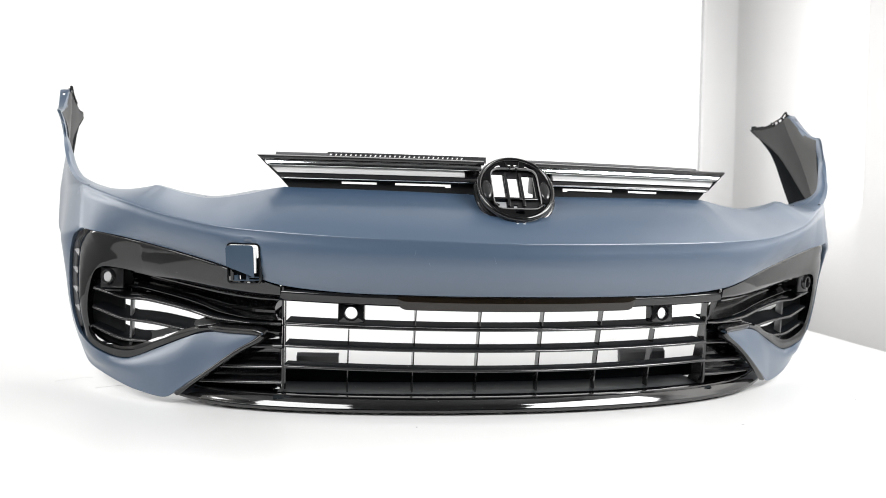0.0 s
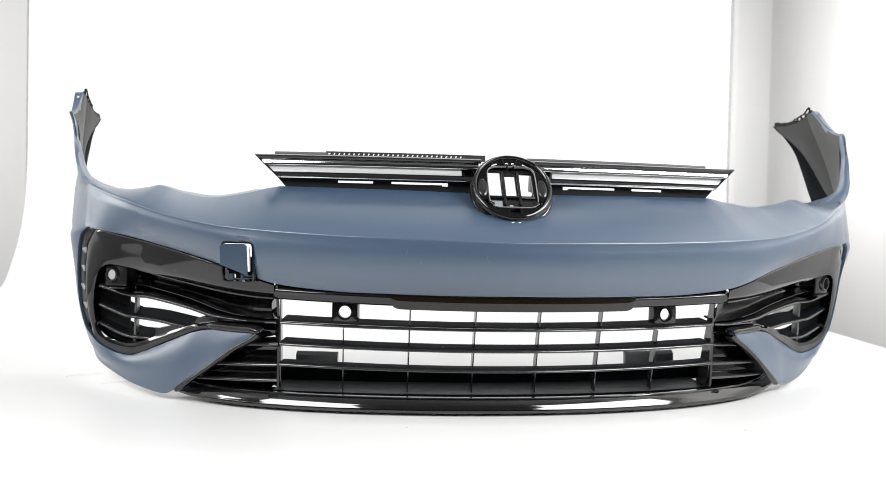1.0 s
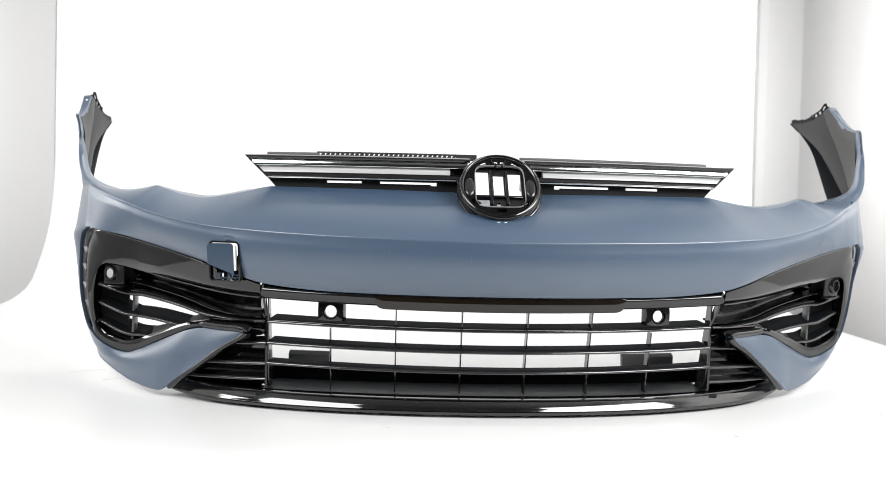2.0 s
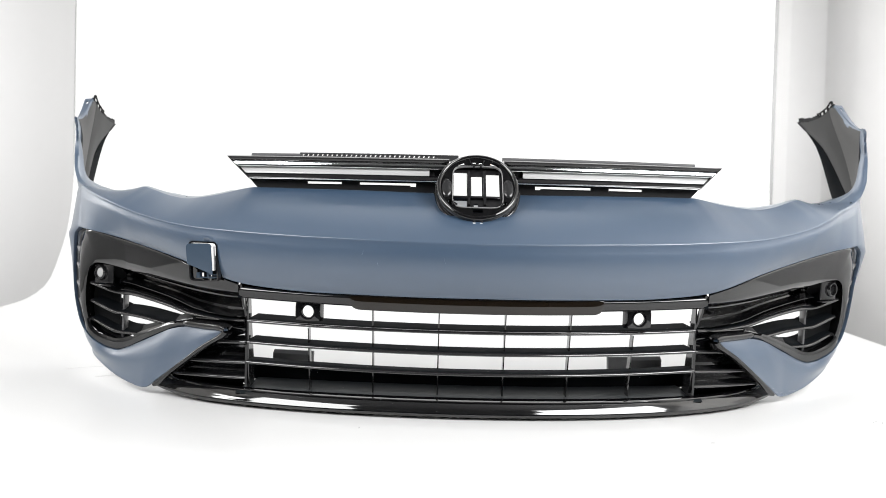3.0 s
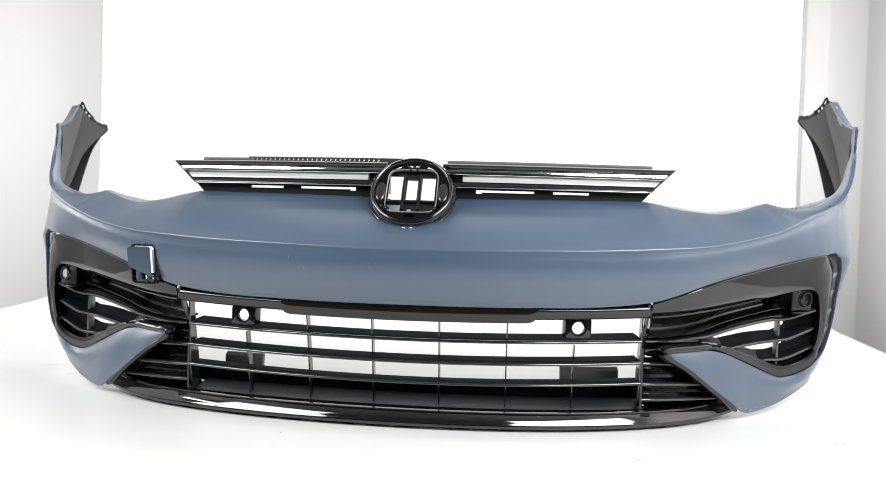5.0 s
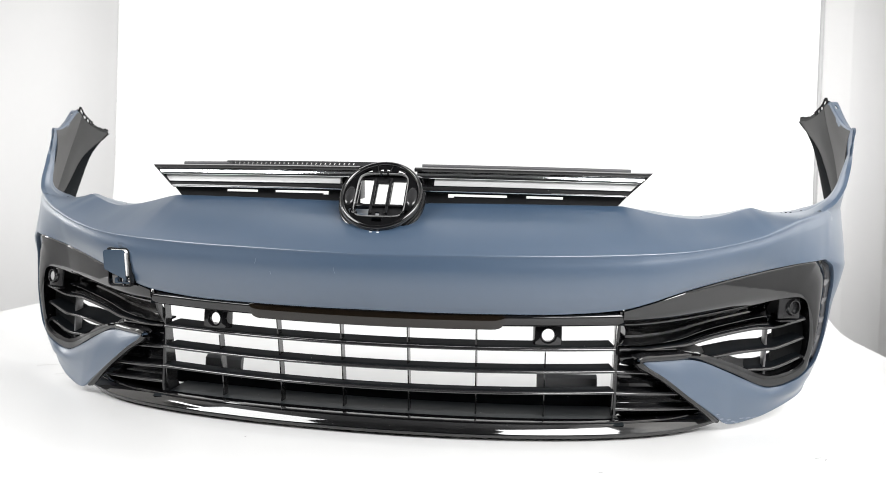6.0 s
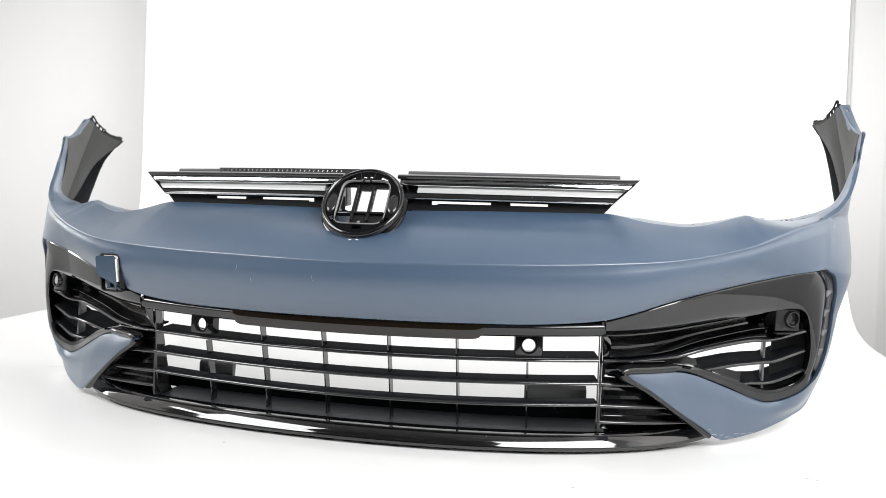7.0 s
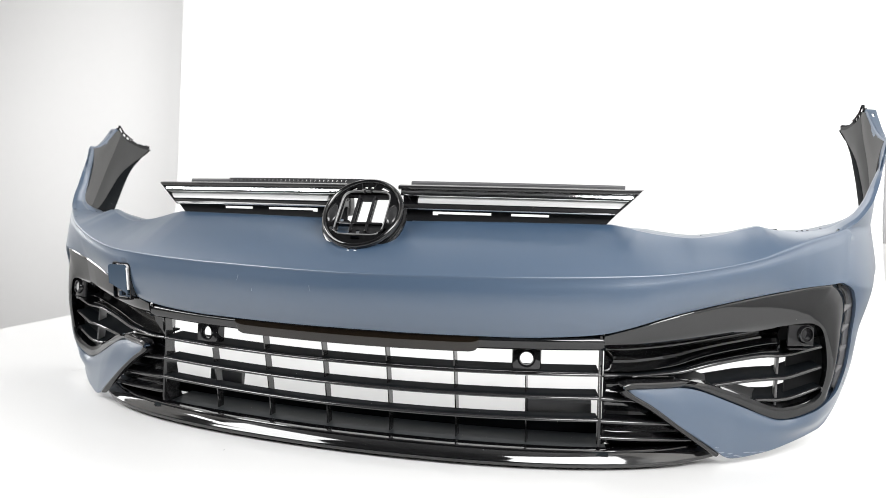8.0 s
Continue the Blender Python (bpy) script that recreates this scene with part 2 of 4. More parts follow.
# slim posts that hold the upright edges of the sheet
for name, x, r in (("trim_left", SHEET_L - 0.004, 0.009), ("trim_right", SHEET_R + 0.010, 0.013)):
    post = bmesh.new()
    bmesh.ops.create_cone(post, cap_ends=True, segments=24, radius1=r, radius2=r, depth=2.0)
    tagged(part(name, moved(post, pose(x, 1.485, 1.38)), POST), "slim grey post along the upright edge of the backdrop sheet", "post", kind="structure")


def slab(name, size, m, mat, label, category):
    return tagged(part(name, box(size, m), mat, smooth=0), label, category, kind="structure")


slab("floor", (4.9, 7.0, 0.1), pose(-0.84, -1.5, -0.91), FLOORM, "grey studio floor", "floor")
slab("ceiling", (4.9, 7.0, 0.1), pose(-0.84, -1.5, 2.75), CEIL, "plain grey studio ceiling", "ceiling")
slab("wall_back", (4.9, 0.1, 3.6), pose(-0.84, 1.97, 0.9), PLASTER, "plain off-white painted wall behind the backdrop", "wall")
for name, x in (("wall_left", -3.30), ("wall_right", 1.62)):
    slab(name, (0.1, 2.9, 3.6), pose(x, 0.45, 0.9), PLASTER, "plain off-white painted side wall", "wall")
    # unseen front stretch, added darker so that gloss black mirrors less grey
    slab(name + "_front", (0.1, 4.0, 3.6), pose(x, -3.0, 0.9), GREYWALL, "unseen grey side wall, added to darken reflections", "wall")
slab("wall_front", (4.9, 0.1, 3.6), pose(-0.84, -5.0, 0.9), DARKWALL, "dark grey wall of the studio behind the camera", "wall")
cove = shell([[(1.578 - .16 * (1 - math.sin(a)), 1.928 - .16 * (1 - math.cos(a)), z) for a in np.linspace(0, math.pi / 2, 14)] for z in (-.86, 2.70)], .004, (-1, -1, 0))
tagged(part("wall_corner", cove, PLASTER), "rounded plaster corner between back and side wall", "wall", kind="structure")
# scuffs and crumbs on the table part of the sheet
rnd = random.Random(7)
for x, y, length, turn in ((.695, .011, .016, 35), (.705, .006, .010, 60), (.358, -.134, .006, 10), (-.18, -.094, .005, 80), (-.72, .236, .05, 24), (-.80, .30, .07, 30), (-.64, .19, .035, 20), (-.848, .519, .03, 70), (-.68, .267, .02, 15)):
    long_one = length > .018
    bm = bmesh.new()
    n = 8
    rows = []
    for i in range(n + 1):
        f = i / n
        w = (.0007 if long_one else .0011) * math.sin(math.pi * (.08 + .84 * f)) * rnd.uniform(.6, 1.2)
        px_, py_ = (f - .5) * length, .10 * length * math.sin(math.pi * f) + rnd.uniform(-.0004, .0004)
        rows.append([bm.verts.new((px_, py_ - w, 0)), bm.verts.new((px_, py_, .0005)), bm.verts.new((px_, py_ + w, 0))])
    for a, b in zip(rows, rows[1:]):
        for k in (0, 1):
            bm.faces.new((a[k], a[k + 1], b[k + 1], b[k]))
    z = float(np.interp(y, [q[0] for q in prof], [q[1] for q in prof]))
    scuff = obj("scuff", moved(bm, pose(x, y, z + .0006, 0, 0, turn)), FAINT if long_one else MARK)
    scuff.parent = sheet

# ---------------------------------------------------------------- the bumper
bumper = tagged(new("front_bumper"), "blue-grey car front bumper with gloss black grilles on white sheet", "car bumper")

# feature lines of one half, from the middle outwards
TOP = [[(0, .042, .375), (.1, .045, .3756), (.2, .052, .3774), (.3, .063, .3787), (.397, .079, .3803)],
       [(.397, .079, .3803), (.42, .085, .3765), (.47, .099, .3655), (.52, .117, .359), (.56, .135, .364), (.6, .155, .3755), (.625, .167, .382)],
       [(.625, .167, .382), (.65, .184, .3765), (.69, .210, .372), (.7345, .236, .3785), (.760, .2475, .393), (.776, .258, .405), (.794, .276, .428), (.805, .290, .448), (.819, .307, .474), (.8335, .326, .500), (.846, .345, .529), (.854, .356, .549)]]
CREASE = [(0, -.07, .2907), (.1, -.067, .292), (.2, -.058, .2944), (.3, -.044, .297), (.4, -.024, .302), (.5, .010, .3107), (.6, .066, .3305),
          (.657, .1035, .348), (.71, .1535, .3656), (.7556, .204, .3826), (.777, .2265, .395), (.7975, .251, .419), (.812, .273, .444), (.8245, .294, .476), (.835, .3156, .508), (.852, .345, .543)]
BOTTOM = [(0, -.047, .202), (.1, -.044, .2021), (.2, -.035, .2034), (.3, -.022, .2062), (.395, -.006, .2162), (.43, .000, .226), (.5, .030, .249),
          (.6, .088, .2737), (.68, .135, .2905), (.735, .172, .299), (.752, .188, .302)]
# rim of the side panel round the corner vent, and opposite points along the wheel arch and the lower edge
RIM = [(.852, .345, .543), (.8245, .294, .476), (.7556, .204, .3826), (.752, .188, .302), (.775, .212, .293), (.788, .235, .262), (.791, .245, .21), (.786, .246, .155),
       (.772, .238, .11), (.742, .219, .083), (.705, .203, .068), (.675, .19, .066), (.648, .176, .076), (.605, .148, .095), (.55, .108, .120), (.522, .092, .127), (.49, .075, .128), (.43, .035, .131)]
ARCH = [(0.8655, 0.603, 0.587), (0.872, 0.508, 0.512), (0.872, 0.45, 0.4), (0.862, 0.395, 0.315), (0.856, 0.39, 0.295), (0.847, 0.388, 0.263), (0.834, 0.388, 0.212), (0.833, 0.386, 0.158),
        (0.818, 0.372, 0.107), (0.792, 0.325, 0.071), (0.759, 0.262, 0.046), (0.712, 0.215, 0.031), (0.666, 0.175, 0.018), (0.616, 0.137, 0.011), (0.591, 0.119, 0.011), (0.564, 0.102, 0.033), (0.51, 0.07, 0.072), (0.432, 0.036, 0.125)]
BULGE = [0.000, 0.003, 0.0090, 0.0120, 0.0115, 0.0085, 0.0052, 0.0027, 0.0024, 0.0073, 0.0096, 0.0084, 0.0069, 0.0055, 0.0043, 0.0032, 0.0023, 0.0016]
N, MS = 168, 120


def along(points, n):
    """n points along straight pieces in equal shares, softened."""
    p = np.array(points, float)
    k = np.linspace(0, len(p) - 1, n)
    q = np.stack([np.interp(k, range(len(p)), p[:, i]) for i in range(3)], 1)
    for _ in range(3):
        q[1:-1] = q[1:-1] * .5 + (q[:-2] + q[2:]) * .25
    return q


top, crease = spl_pieces(TOP, N), spl(CREASE, N)
CORNER = int(np.argmin(np.linalg.norm(crease - np.array(RIM[2]), axis=1)))
M = CORNER + 1
RIM[2] = tuple(crease[CORNER])
bottom = spl(BOTTOM, M)


def lean(a, b):
    d = b - a
    return d / np.linalg.norm(d, axis=1, keepdims=True)


def sheet_of(bm, grid, sx=1):
    """Adds a grid of points as a single sheet of faces."""
    vs = [[bm.verts.new((sx * p[0], p[1], p[2])) for p in row] for row in grid]
    for r, q in zip(vs, vs[1:]):
        for j in range(len(r) - 1):
            bm.faces.new((r[j], r[j + 1], q[j + 1], q[j]))


# rim and arch of the side: down the wing along the crease, down the seam to the vent, round the vent
wing_n, seam_f = N - CORNER, (.15, .3, .5, .7, .88, .96)
vent_n = 7 * (len(RIM) - 4)


def shares(points, n_seam):
    """Opposite points of the side for the wing, the seam and the vent stretches."""
    p = np.array(points, float)
    k = np.concatenate([np.linspace(0, 2, wing_n), np.linspace(2, 3, n_seam + 1)[1:], np.linspace(3, len(p) - 1, vent_n + 1)[1:]])
    q = np.stack([np.interp(k, range(len(p)), p[:, i]) for i in range(p.shape[1])], 1)
    for _ in range(6):
        q[1:-1] = q[1:-1] * .5 + (q[:-2] + q[2:]) * .25
    return q


n_seam = 12
arch_w, bul_w = shares(ARCH, n_seam), shares([(b,) for b in BULGE], n_seam)
rim_w = shares(RIM, n_seam)
rim_w[:wing_n] = crease[CORNER:][::-1]
out = arch_w - rim_w + bul_w * 6.75 * np.array((1, -.6, -.2))
out /= np.linalg.norm(out, axis=1, keepdims=True)

# rounding along the crease, wider where it dies away on the cheek
full = np.interp(top[:, 0], (.36, .46), (1, .25))[:, None]
way = lean(top, crease)
brow = np.interp(top[:, 0], (.43, .50, .60, .615, .64, .70, .80, .84), (0, 1, .8, .3, .7, 1, .5, .2))[:, None]
shelf = top + brow * (way * .0085 + np.array((0, -.0012, .0042)))
upper_rows = [top, top * .35 + shelf * .65 + brow * np.array((0, 0, .0004)), shelf + way * .0003, shelf + way * .0022 * brow + way * .0004] + [shelf * (1 - f) + crease * f + full * np.array((0, -.006, .003)) * 4 * f * (1 - f) for f in (.12, .3, .5, .7, .85)]
up = lean(crease, upper_rows[-1])
down = lean(crease[:M], crease[:M] * .85 + bottom * .15)
w_dir = np.vstack([down, out[:wing_n][::-1][1:]])
k = np.clip((np.arange(N) - (CORNER - 16)) / 32, 0, 1)[:, None]
side_dir = np.vstack([np.repeat(out[wing_n - 1][None], CORNER, 0), out[:wing_n][::-1]])
w_dir = w_dir * (1 - k) + side_dir * k
w_dir /= np.linalg.norm(w_dir, axis=1, keepdims=True)
round_r = np.interp(crease[:, 0], (.50, .62, .76, .82), (.0017, .0024, .0052, .0030))[:, None]


def fillet(t):
    """The small rounding along the crease, from the upper face to what lies below it."""
    return (1 - t) ** 2 * (crease + up * round_r) + 2 * t * (1 - t) * crease + t * t * (crease + w_dir * round_r)


swell = np.interp(np.arange(M), (M * .78, M - 1), (1, 0))[:, None]
upper_rows += [crease + up * round_r * 2.1] + [fillet(t) for t in (0, .17, .33, .5)]
lower_rows = [fillet(t)[:M] for t in (.5, .67, .83, 1)] + [(crease + w_dir * round_r * 2.1)[:M]]
lower_rows += [crease[:M] * (1 - f) + bottom * f + swell * np.array((0, -.008, 0)) * 4 * f * (1 - f) for f in seam_f] + [bottom + np.array((0, 0, .0012)), bottom]
skin = bmesh.new()
for sx in (1, -1):
    sheet_of(skin, upper_rows, sx)
    sheet_of(skin, lower_rows + [bottom + np.array((0, .003, -.0006)), bottom + np.array((0, .010, .0005))], sx)
# notch behind the emblem
bmesh.ops.remove_doubles(skin, verts=skin.verts, dist=1e-5)
bmesh.ops.delete(skin, geom=[f for f in skin.faces if abs(f.calc_center_median().x) < .048 and f.calc_center_median().y > .018 and f.calc_center_median().z > .352], context="FACES")
# opening for the tow eye, with chamfered corners
TOW = pose(-.4520, -.006, .2510, 6, 0, -20) @ pose(-.0035, 0, -.001) @ Matrix.Diagonal((1.22, 1, 1.11, 1))
inv = TOW.inverted()
sides = [((sx * .0235, 0, 0), (sx, 0, 0)) for sx in (1, -1)] + [((0, 0, sz * .030), (0, 0, sz)) for sz in (1, -1)] + [((sx * .0235, 0, sz * .0255), (sx, 0, sz)) for sx in (1, -1) for sz in (1, -1)]
for co, no in sides:
    near = [f for f in skin.faces if abs((inv @ f.calc_center_median()).x) < .030 and abs((inv @ f.calc_center_median()).z) < .0365 and abs((inv @ f.calc_center_median()).y) < .06]
    geom = set(near)
    for f in near:
        geom.update(f.edges), geom.update(f.verts)
    n_l = (inv.to_3x3().transposed() @ Vector(no)).normalized()
    bmesh.ops.bisect_plane(skin, geom=list(geom), plane_co=TOW @ Vector(co), plane_no=n_l)
gone = []
for f in skin.faces:
    c = inv @ f.calc_center_median()
    if abs(c.y) < .06 and all((c - Vector(co)).dot(Vector(no)) < 0 for co, no in sides):
        gone.append(f)
bmesh.ops.delete(skin, geom=gone, context="FACES")
# folded edge along the top, returning towards the rear
lamp = np.interp(top[:, 0], (.41, .45, .56, .60, .65, .68, .74, .78), (0, 1, .8, .1, .1, .8, 1, 0))[:, None]
turn = np.interp(top[:, 0], (.735, .785), (1, .12))[:, None]
for sx in (1, -1):
    sheet_of(skin, [(top + (r - top) * turn)[12:] for r in (top, top + np.array((0, .005, .0014)), top + np.array((0, .012, .0016)) + lamp * np.array((0, .003, .0016)), top + np.array((0, .018, .000)) + lamp * np.array((0, .010, .0065)))], sx)
rim, arch = along(RIM, MS), along(ARCH, MS)
rim[:15] = spl(crease[CORNER:][::-1], 15)
for _ in range(8):
    rim[16:44] = rim[16:44] * .5 + (rim[15:43] + rim[17:45]) * .25
bul = np.interp(np.linspace(0, len(RIM) - 1, MS), range(len(RIM)), BULGE)[:, None]


PEAK_F, PEAK_Z = (0, .1, .2, .30, .393, .43, .486, .60, .80, 1), (0, .003, .013, .032, .050, .046, .031, .0165, .004, 0)


def side_row(f, sx, n=MS, inset=(0, 0, 0)):
    k = bul[:n] * 6.75 * f * (1 - f) ** 2
    fade = np.clip(1 - np.arange(n) / 12.6, 0, 1)[:, None] ** 2.2
    peak = float(np.interp(f, PEAK_F, PEAK_Z))
    return (rim[:n] * (1 - f) + arch[:n] * f + k * np.array((1, -.6, -.2)) + np.array(inset) + fade * np.array((0, 0, peak))) * np.array((sx, 1, 1))


def skin_row(f):
    k = bul_w * 6.75 * f * (1 - f) ** 2
    fade = np.clip(1 - np.arange(len(rim_w)) / (wing_n * .9), 0, 1)[:, None] ** 2.2
    peak = float(np.interp(f, PEAK_F, PEAK_Z))
    return rim_w * (1 - f) + arch_w * f + k * np.array((1, -.6, -.2)) + fade * np.array((0, 0, peak))


a, b = wing_n, wing_n + n_seam
fil = [fillet(t)[CORNER:][::-1] for t in (.5, .67, .83, 1)] + [(crease + w_dir * round_r * 2.1)[CORNER:][::-1]]
seam = np.array([r[-1] for r in lower_rows[1:]])
first = []
for k, (g, h) in enumerate(((-.004, .008), (-.003, .005), (-.002, .002), (0, 0), (0, 0))):
    row = skin_row(.006 * k)
    row[:a] = fil[k]
    row[a - 1] = fil[0][-1] + out[a - 1] * .0025 * k
    row[a:b] = seam if k == 0 else seam + out[a:b] * .0025 * k
    if k < 4:
        row[b:] = rim_w[b:] + np.array((g, h, 0))
    first.append(row)
for sx in (1, -1):
    sheet_of(skin, first + [skin_row(f) for f in (.06, .12, .2, .3, .393, .43, .486, .6, .7, .85, .93, .975, 1)], sx)
for sx in (1, -1):
    # painted tab that climbs from the fender corner to the top of each wing
    tab = []
    for f in (.03, .10, .17, .24, .285, .32, .355, .385, .40):
        p = side_row(f, 1, 3)[0] + np.array((0, 0, .0015))
        w = np.interp(f, (.03, .12, .40), (.001, .009, .017))
        tab.append([p + np.array((w * g - .001, .003 * g, -.0008 * g)) for g in (0, .3, .65, 1)])
    part("tab", shell(np.array(tab) * np.array((sx, 1, 1)), .0025, (0, -1, .6), lambda i, j: (i, j) != (5, 1)), PAINT, bumper, "upright painted fixing tab with a square hole", smooth=25)
bmesh.ops.remove_doubles(skin, verts=skin.verts, dist=2e-5)
bmesh.ops.dissolve_degenerate(skin, dist=1e-5, edges=skin.edges)
skin_ob = part("skin", skin, PAINT, bumper, "blue-grey satin painted outer skin", smooth=50)
if sum(p.normal.y * p.area for p in skin_ob.data.polygons) > 0:
    skin_ob.data.flip_normals()
thick = skin_ob.modifiers.new("thickness", "SOLIDIFY")
thick.thickness, thick.offset = .0028, -1

# inside of the wings, seen through the headlamp openings
for sx in (1, -1):
    starts = np.interp(range(26), (0, 3, 9, 25), (.02, .06, .15, .15))
    lining = []
    for k in np.linspace(0, 1, 10):
        fs = starts + (.47 - starts) * k
        lining.append(np.stack([side_row(f, sx, 26, (-.005, .002 + .010 * max(1 - f / .3, 0) * min(i / 8, 1), -.002))[i] for i, f in enumerate(fs)]))
    part("wing_lining", shell(lining, .002, (-sx, 0, 0)), LINING, bumper, "bare grey plastic inside of the wing")
    def inset(f):
        return float(np.interp(f, (.46, .50, .55, .6, .7, .85, .95, 1), (.0055, .0075, .009, .0095, .009, .0075, .006, .004)))

    # the flange ends where the black edge of the arch, which widens downwards, begins
    ends = [1 - .012 - .035 * max(i - 2, 0) for i in range(26)]
    flange, black = [], []
    for k in np.linspace(0, 1, 9):
        fs = [.46 + (max(e, .5) - .46) * k for e in ends]
        flange.append(np.stack([side_row(f, sx, 26, (-inset(f), 0, -.002))[i] for i, f in enumerate(fs)]))
    for k in (0, .33, .67, 1):
        fs = [max(e, .5) + (1 - max(e, .5)) * k for e in ends]
        black.append(np.stack([side_row(f, sx, 26, (-inset(f) - .0006 - k * .012 * min(1, 5 * (1 - max(ends[i], .5))), -.004 * k, -.002))[i] for i, f in enumerate(fs)]))
    part("arch_flange", shell(flange, .002, (-sx, 0, 0)), LINING2, bumper, "dark grey wheel arch flange")
    part("arch_edge", shell(black, .002, (-sx, 0, 0)), SOOT, bumper, "black inner edge of the wheel arch")
    # joint edge between tab and arch: a pierced lattice, then a solid comb
    bm = bmesh.new()
    edge = np.stack([side_row(f, sx, 3, (-.002, 0, .0005))[0] for f in np.linspace(.40, 1, 31)])
    sweep(edge[:13] + np.array((0, 0, .0015)), [(.002, -.0022), (.002, .0012), (-.003, .0012), (-.003, -.0022)], into=bm, axis=(0, .3, 1))
    sweep(edge[1:13] + np.array((-sx * .004, .001, .0105)), [(.0015, -.0012), (.0015, .0012), (-.0015, .0012), (-.0015, -.0012)], into=bm, axis=(0, .3, 1))
    for i in (1, 4, 7, 10, 12):
        box((.004, .0035, .012), pose(edge[i][0] - sx * .002, edge[i][1] + .001, edge[i][2] + .0055, -20), .0008, bm)
    sweep(edge[11:29], [(.003, -.004), (.003, .0035), (-.004, .0045), (-.004, -.004)], into=bm, axis=(0, .2, 1))
    for i in range(12, 29, 2):
        box((.005, .0045, .0055 + .002 * (i % 3)), pose(edge[i][0] - sx * .001, edge[i][1], edge[i][2] + .004, 0, 0, 8 * (i % 3)), .0008, bm)
    part("joint_edge", bm, MATT, bumper, "toothed black joint edge of the wing")
# clips and burrs along the headlamp edges
for sx in (1, -1):
    for x, y, z, w, h in ((.655, .205, .3775, .012, .003), (.68, .222, .3735, .008, .003), (.695, .23, .3735, .003, .005), (.704, .235, .3745, .002, .006), (.712, .238, .375, .0025, .005), (.735, .25, .3795, .010, .003), (.55, .150, .3625, .035, .0025)):
        part("edge_clip", box((w, .004, h), pose(sx * x, y, z, 0, 0, sx * 30), .0007), LINING2, bumper)

# ---------------------------------------------------------------- lower grille


# rounded front of a slat (forward, up), turned up a little so that it catches the lamps
NOSE = [(-.0026, -.0026), (-.0008, -.0025), (.0004, -.0020), (.0008, -.0011), (.0008, -.0003), (.0004, .0008), (-.0003, .0018), (-.0013, .0026), (-.0026, .0031)]


def plan(x, y0, k=.263):
    return y0 + k * x * x


def strip(y0, z0, x0, x1, n=40, rise=0.0, k=.263):
    return [(x, plan(x, y0, k), z0 + rise * x * x) for x in np.linspace(x0, x1, n)]


grille = part("lower_grille", sweep(strip(-.034, .190, -.396, .396, 60, .06), [(-.006, .020), (.0014, .0145), (.0068, .0064), (.0073, .0050), (.0068, .002), (.003, -.006), (.001, -.0085), (-.003, -.010), (-.04, -.008), (-.04, .016)]), GLOSS, bumper,
              "gloss black lower grille with slats and thin uprights")
for z0, deep, rise in ((.1400, .040, .009), (.1035, .034, .0072), (.0690, .027, .0048)):
    slat = part("slat", sweep(strip(-.003, z0, -.390, .390, 44, .045), [(.0005, -.0022), (.0018, -.0005), (.0016, .0015), (0, .003), (-.012, .003 + rise * .25), (-deep, rise), (-deep, rise - .002), (-.012, .0015), (-.001, -.003)]), SOOT, grille)
    part("slat_edge", sweep(strip(-.0052, z0, -.390, .390, 44, .045), NOSE), EDGE, grille)


def plate(x, h, outline):
    """An upright plate across x, of half thickness h, with the outline (y, z)."""
    bm = bmesh.new()
    k = len(outline)
    for dx in (-h, h):
        bm.faces.new([bm.verts.new((x + dx, a, b)) for a, b in outline])
    bm.verts.ensure_lookup_table()
    for j in range(k):
        bm.faces.new((bm.verts[j], bm.verts[(j + 1) % k], bm.verts[k + (j + 1) % k], bm.verts[k + j]))
    return bm


UPRIGHTS = (-.389, -.2830, -.1710, -.0590, .0535, .1655, .2775, .389)
for x in UPRIGHTS:
    y, top = plan(x, 0), .06 * x * x
    line = [(y + .003, .138), (y + .018, .080), (y + .026, .045), (y + .028, .034), (y + .027, .026), (y + .031, .0245), (y + .044, .028), (y + .042, .050), (y + .036, .080), (y + .020, .138)]
    if abs(x) > .38:
        line = [(y - .002, .138), (y + .002, .080), (y + .008, .045), (y + .016, .033), (y + .042, .033)] + line[7:]
    # those under the sensor mounts end at the top slat
    line += [] if .27 < abs(x) < .29 else [(y + .008, .184 + top), (y - .010, .182 + top)]
    part("upright", plate(x, .0011, line), EDGE, grille)
part("floor_panel", sweep(strip(.1, .0195, -.388, .388, 44), [(.105, .002), (.10, .006), (.06, .008), (.012, .012), (.012, .010), (.06, 0)]), FLOORGLOSS, grille, "dull black floor behind the slats")
part("rear_wall", sweep(strip(.1, .026, -.44, .44, 44), [(.014, .002), (.010, .012), (.004, .026), (-.002, .027), (-.004, .002)]), SOOT, grille)
for x0, x1, h in ((-.372, -.295, .047), (.265, .372, .049)):
    part("rear_flange", sweep([(x, plan(x, .125), .03) for x in np.linspace(x0, x1, 10)], [(.002, 0), (.002, h - .006), (-.004, h), (-.008, h), (-.004, 0)]), STEEL, grille)
rows = []
for f, a in ((0, .0050), (.25, .0072), (.55, .0066), (.8, .0045), (1, .0032)):
    row = []
    for x in np.linspace(-.206, .212, 90):
        e = min(1.0, (.212 - x) / .018, (x + .206) / .018)
        low = .1755 + .010 * (1 - math.sqrt(max(1 - (1 - e) ** 2, 0)))
        z = .2005 * (1 - f) + low * f
        row.append((x, plan(x, -.034) - a - .0012, z + .06 * x * x))
    rows.append(row)
part("shield", shell(rows, .003, (0, -1, 0)), BROWN_SHEEN, grille, "dark glossy sensor cover strip with a brown reflection in its colour")

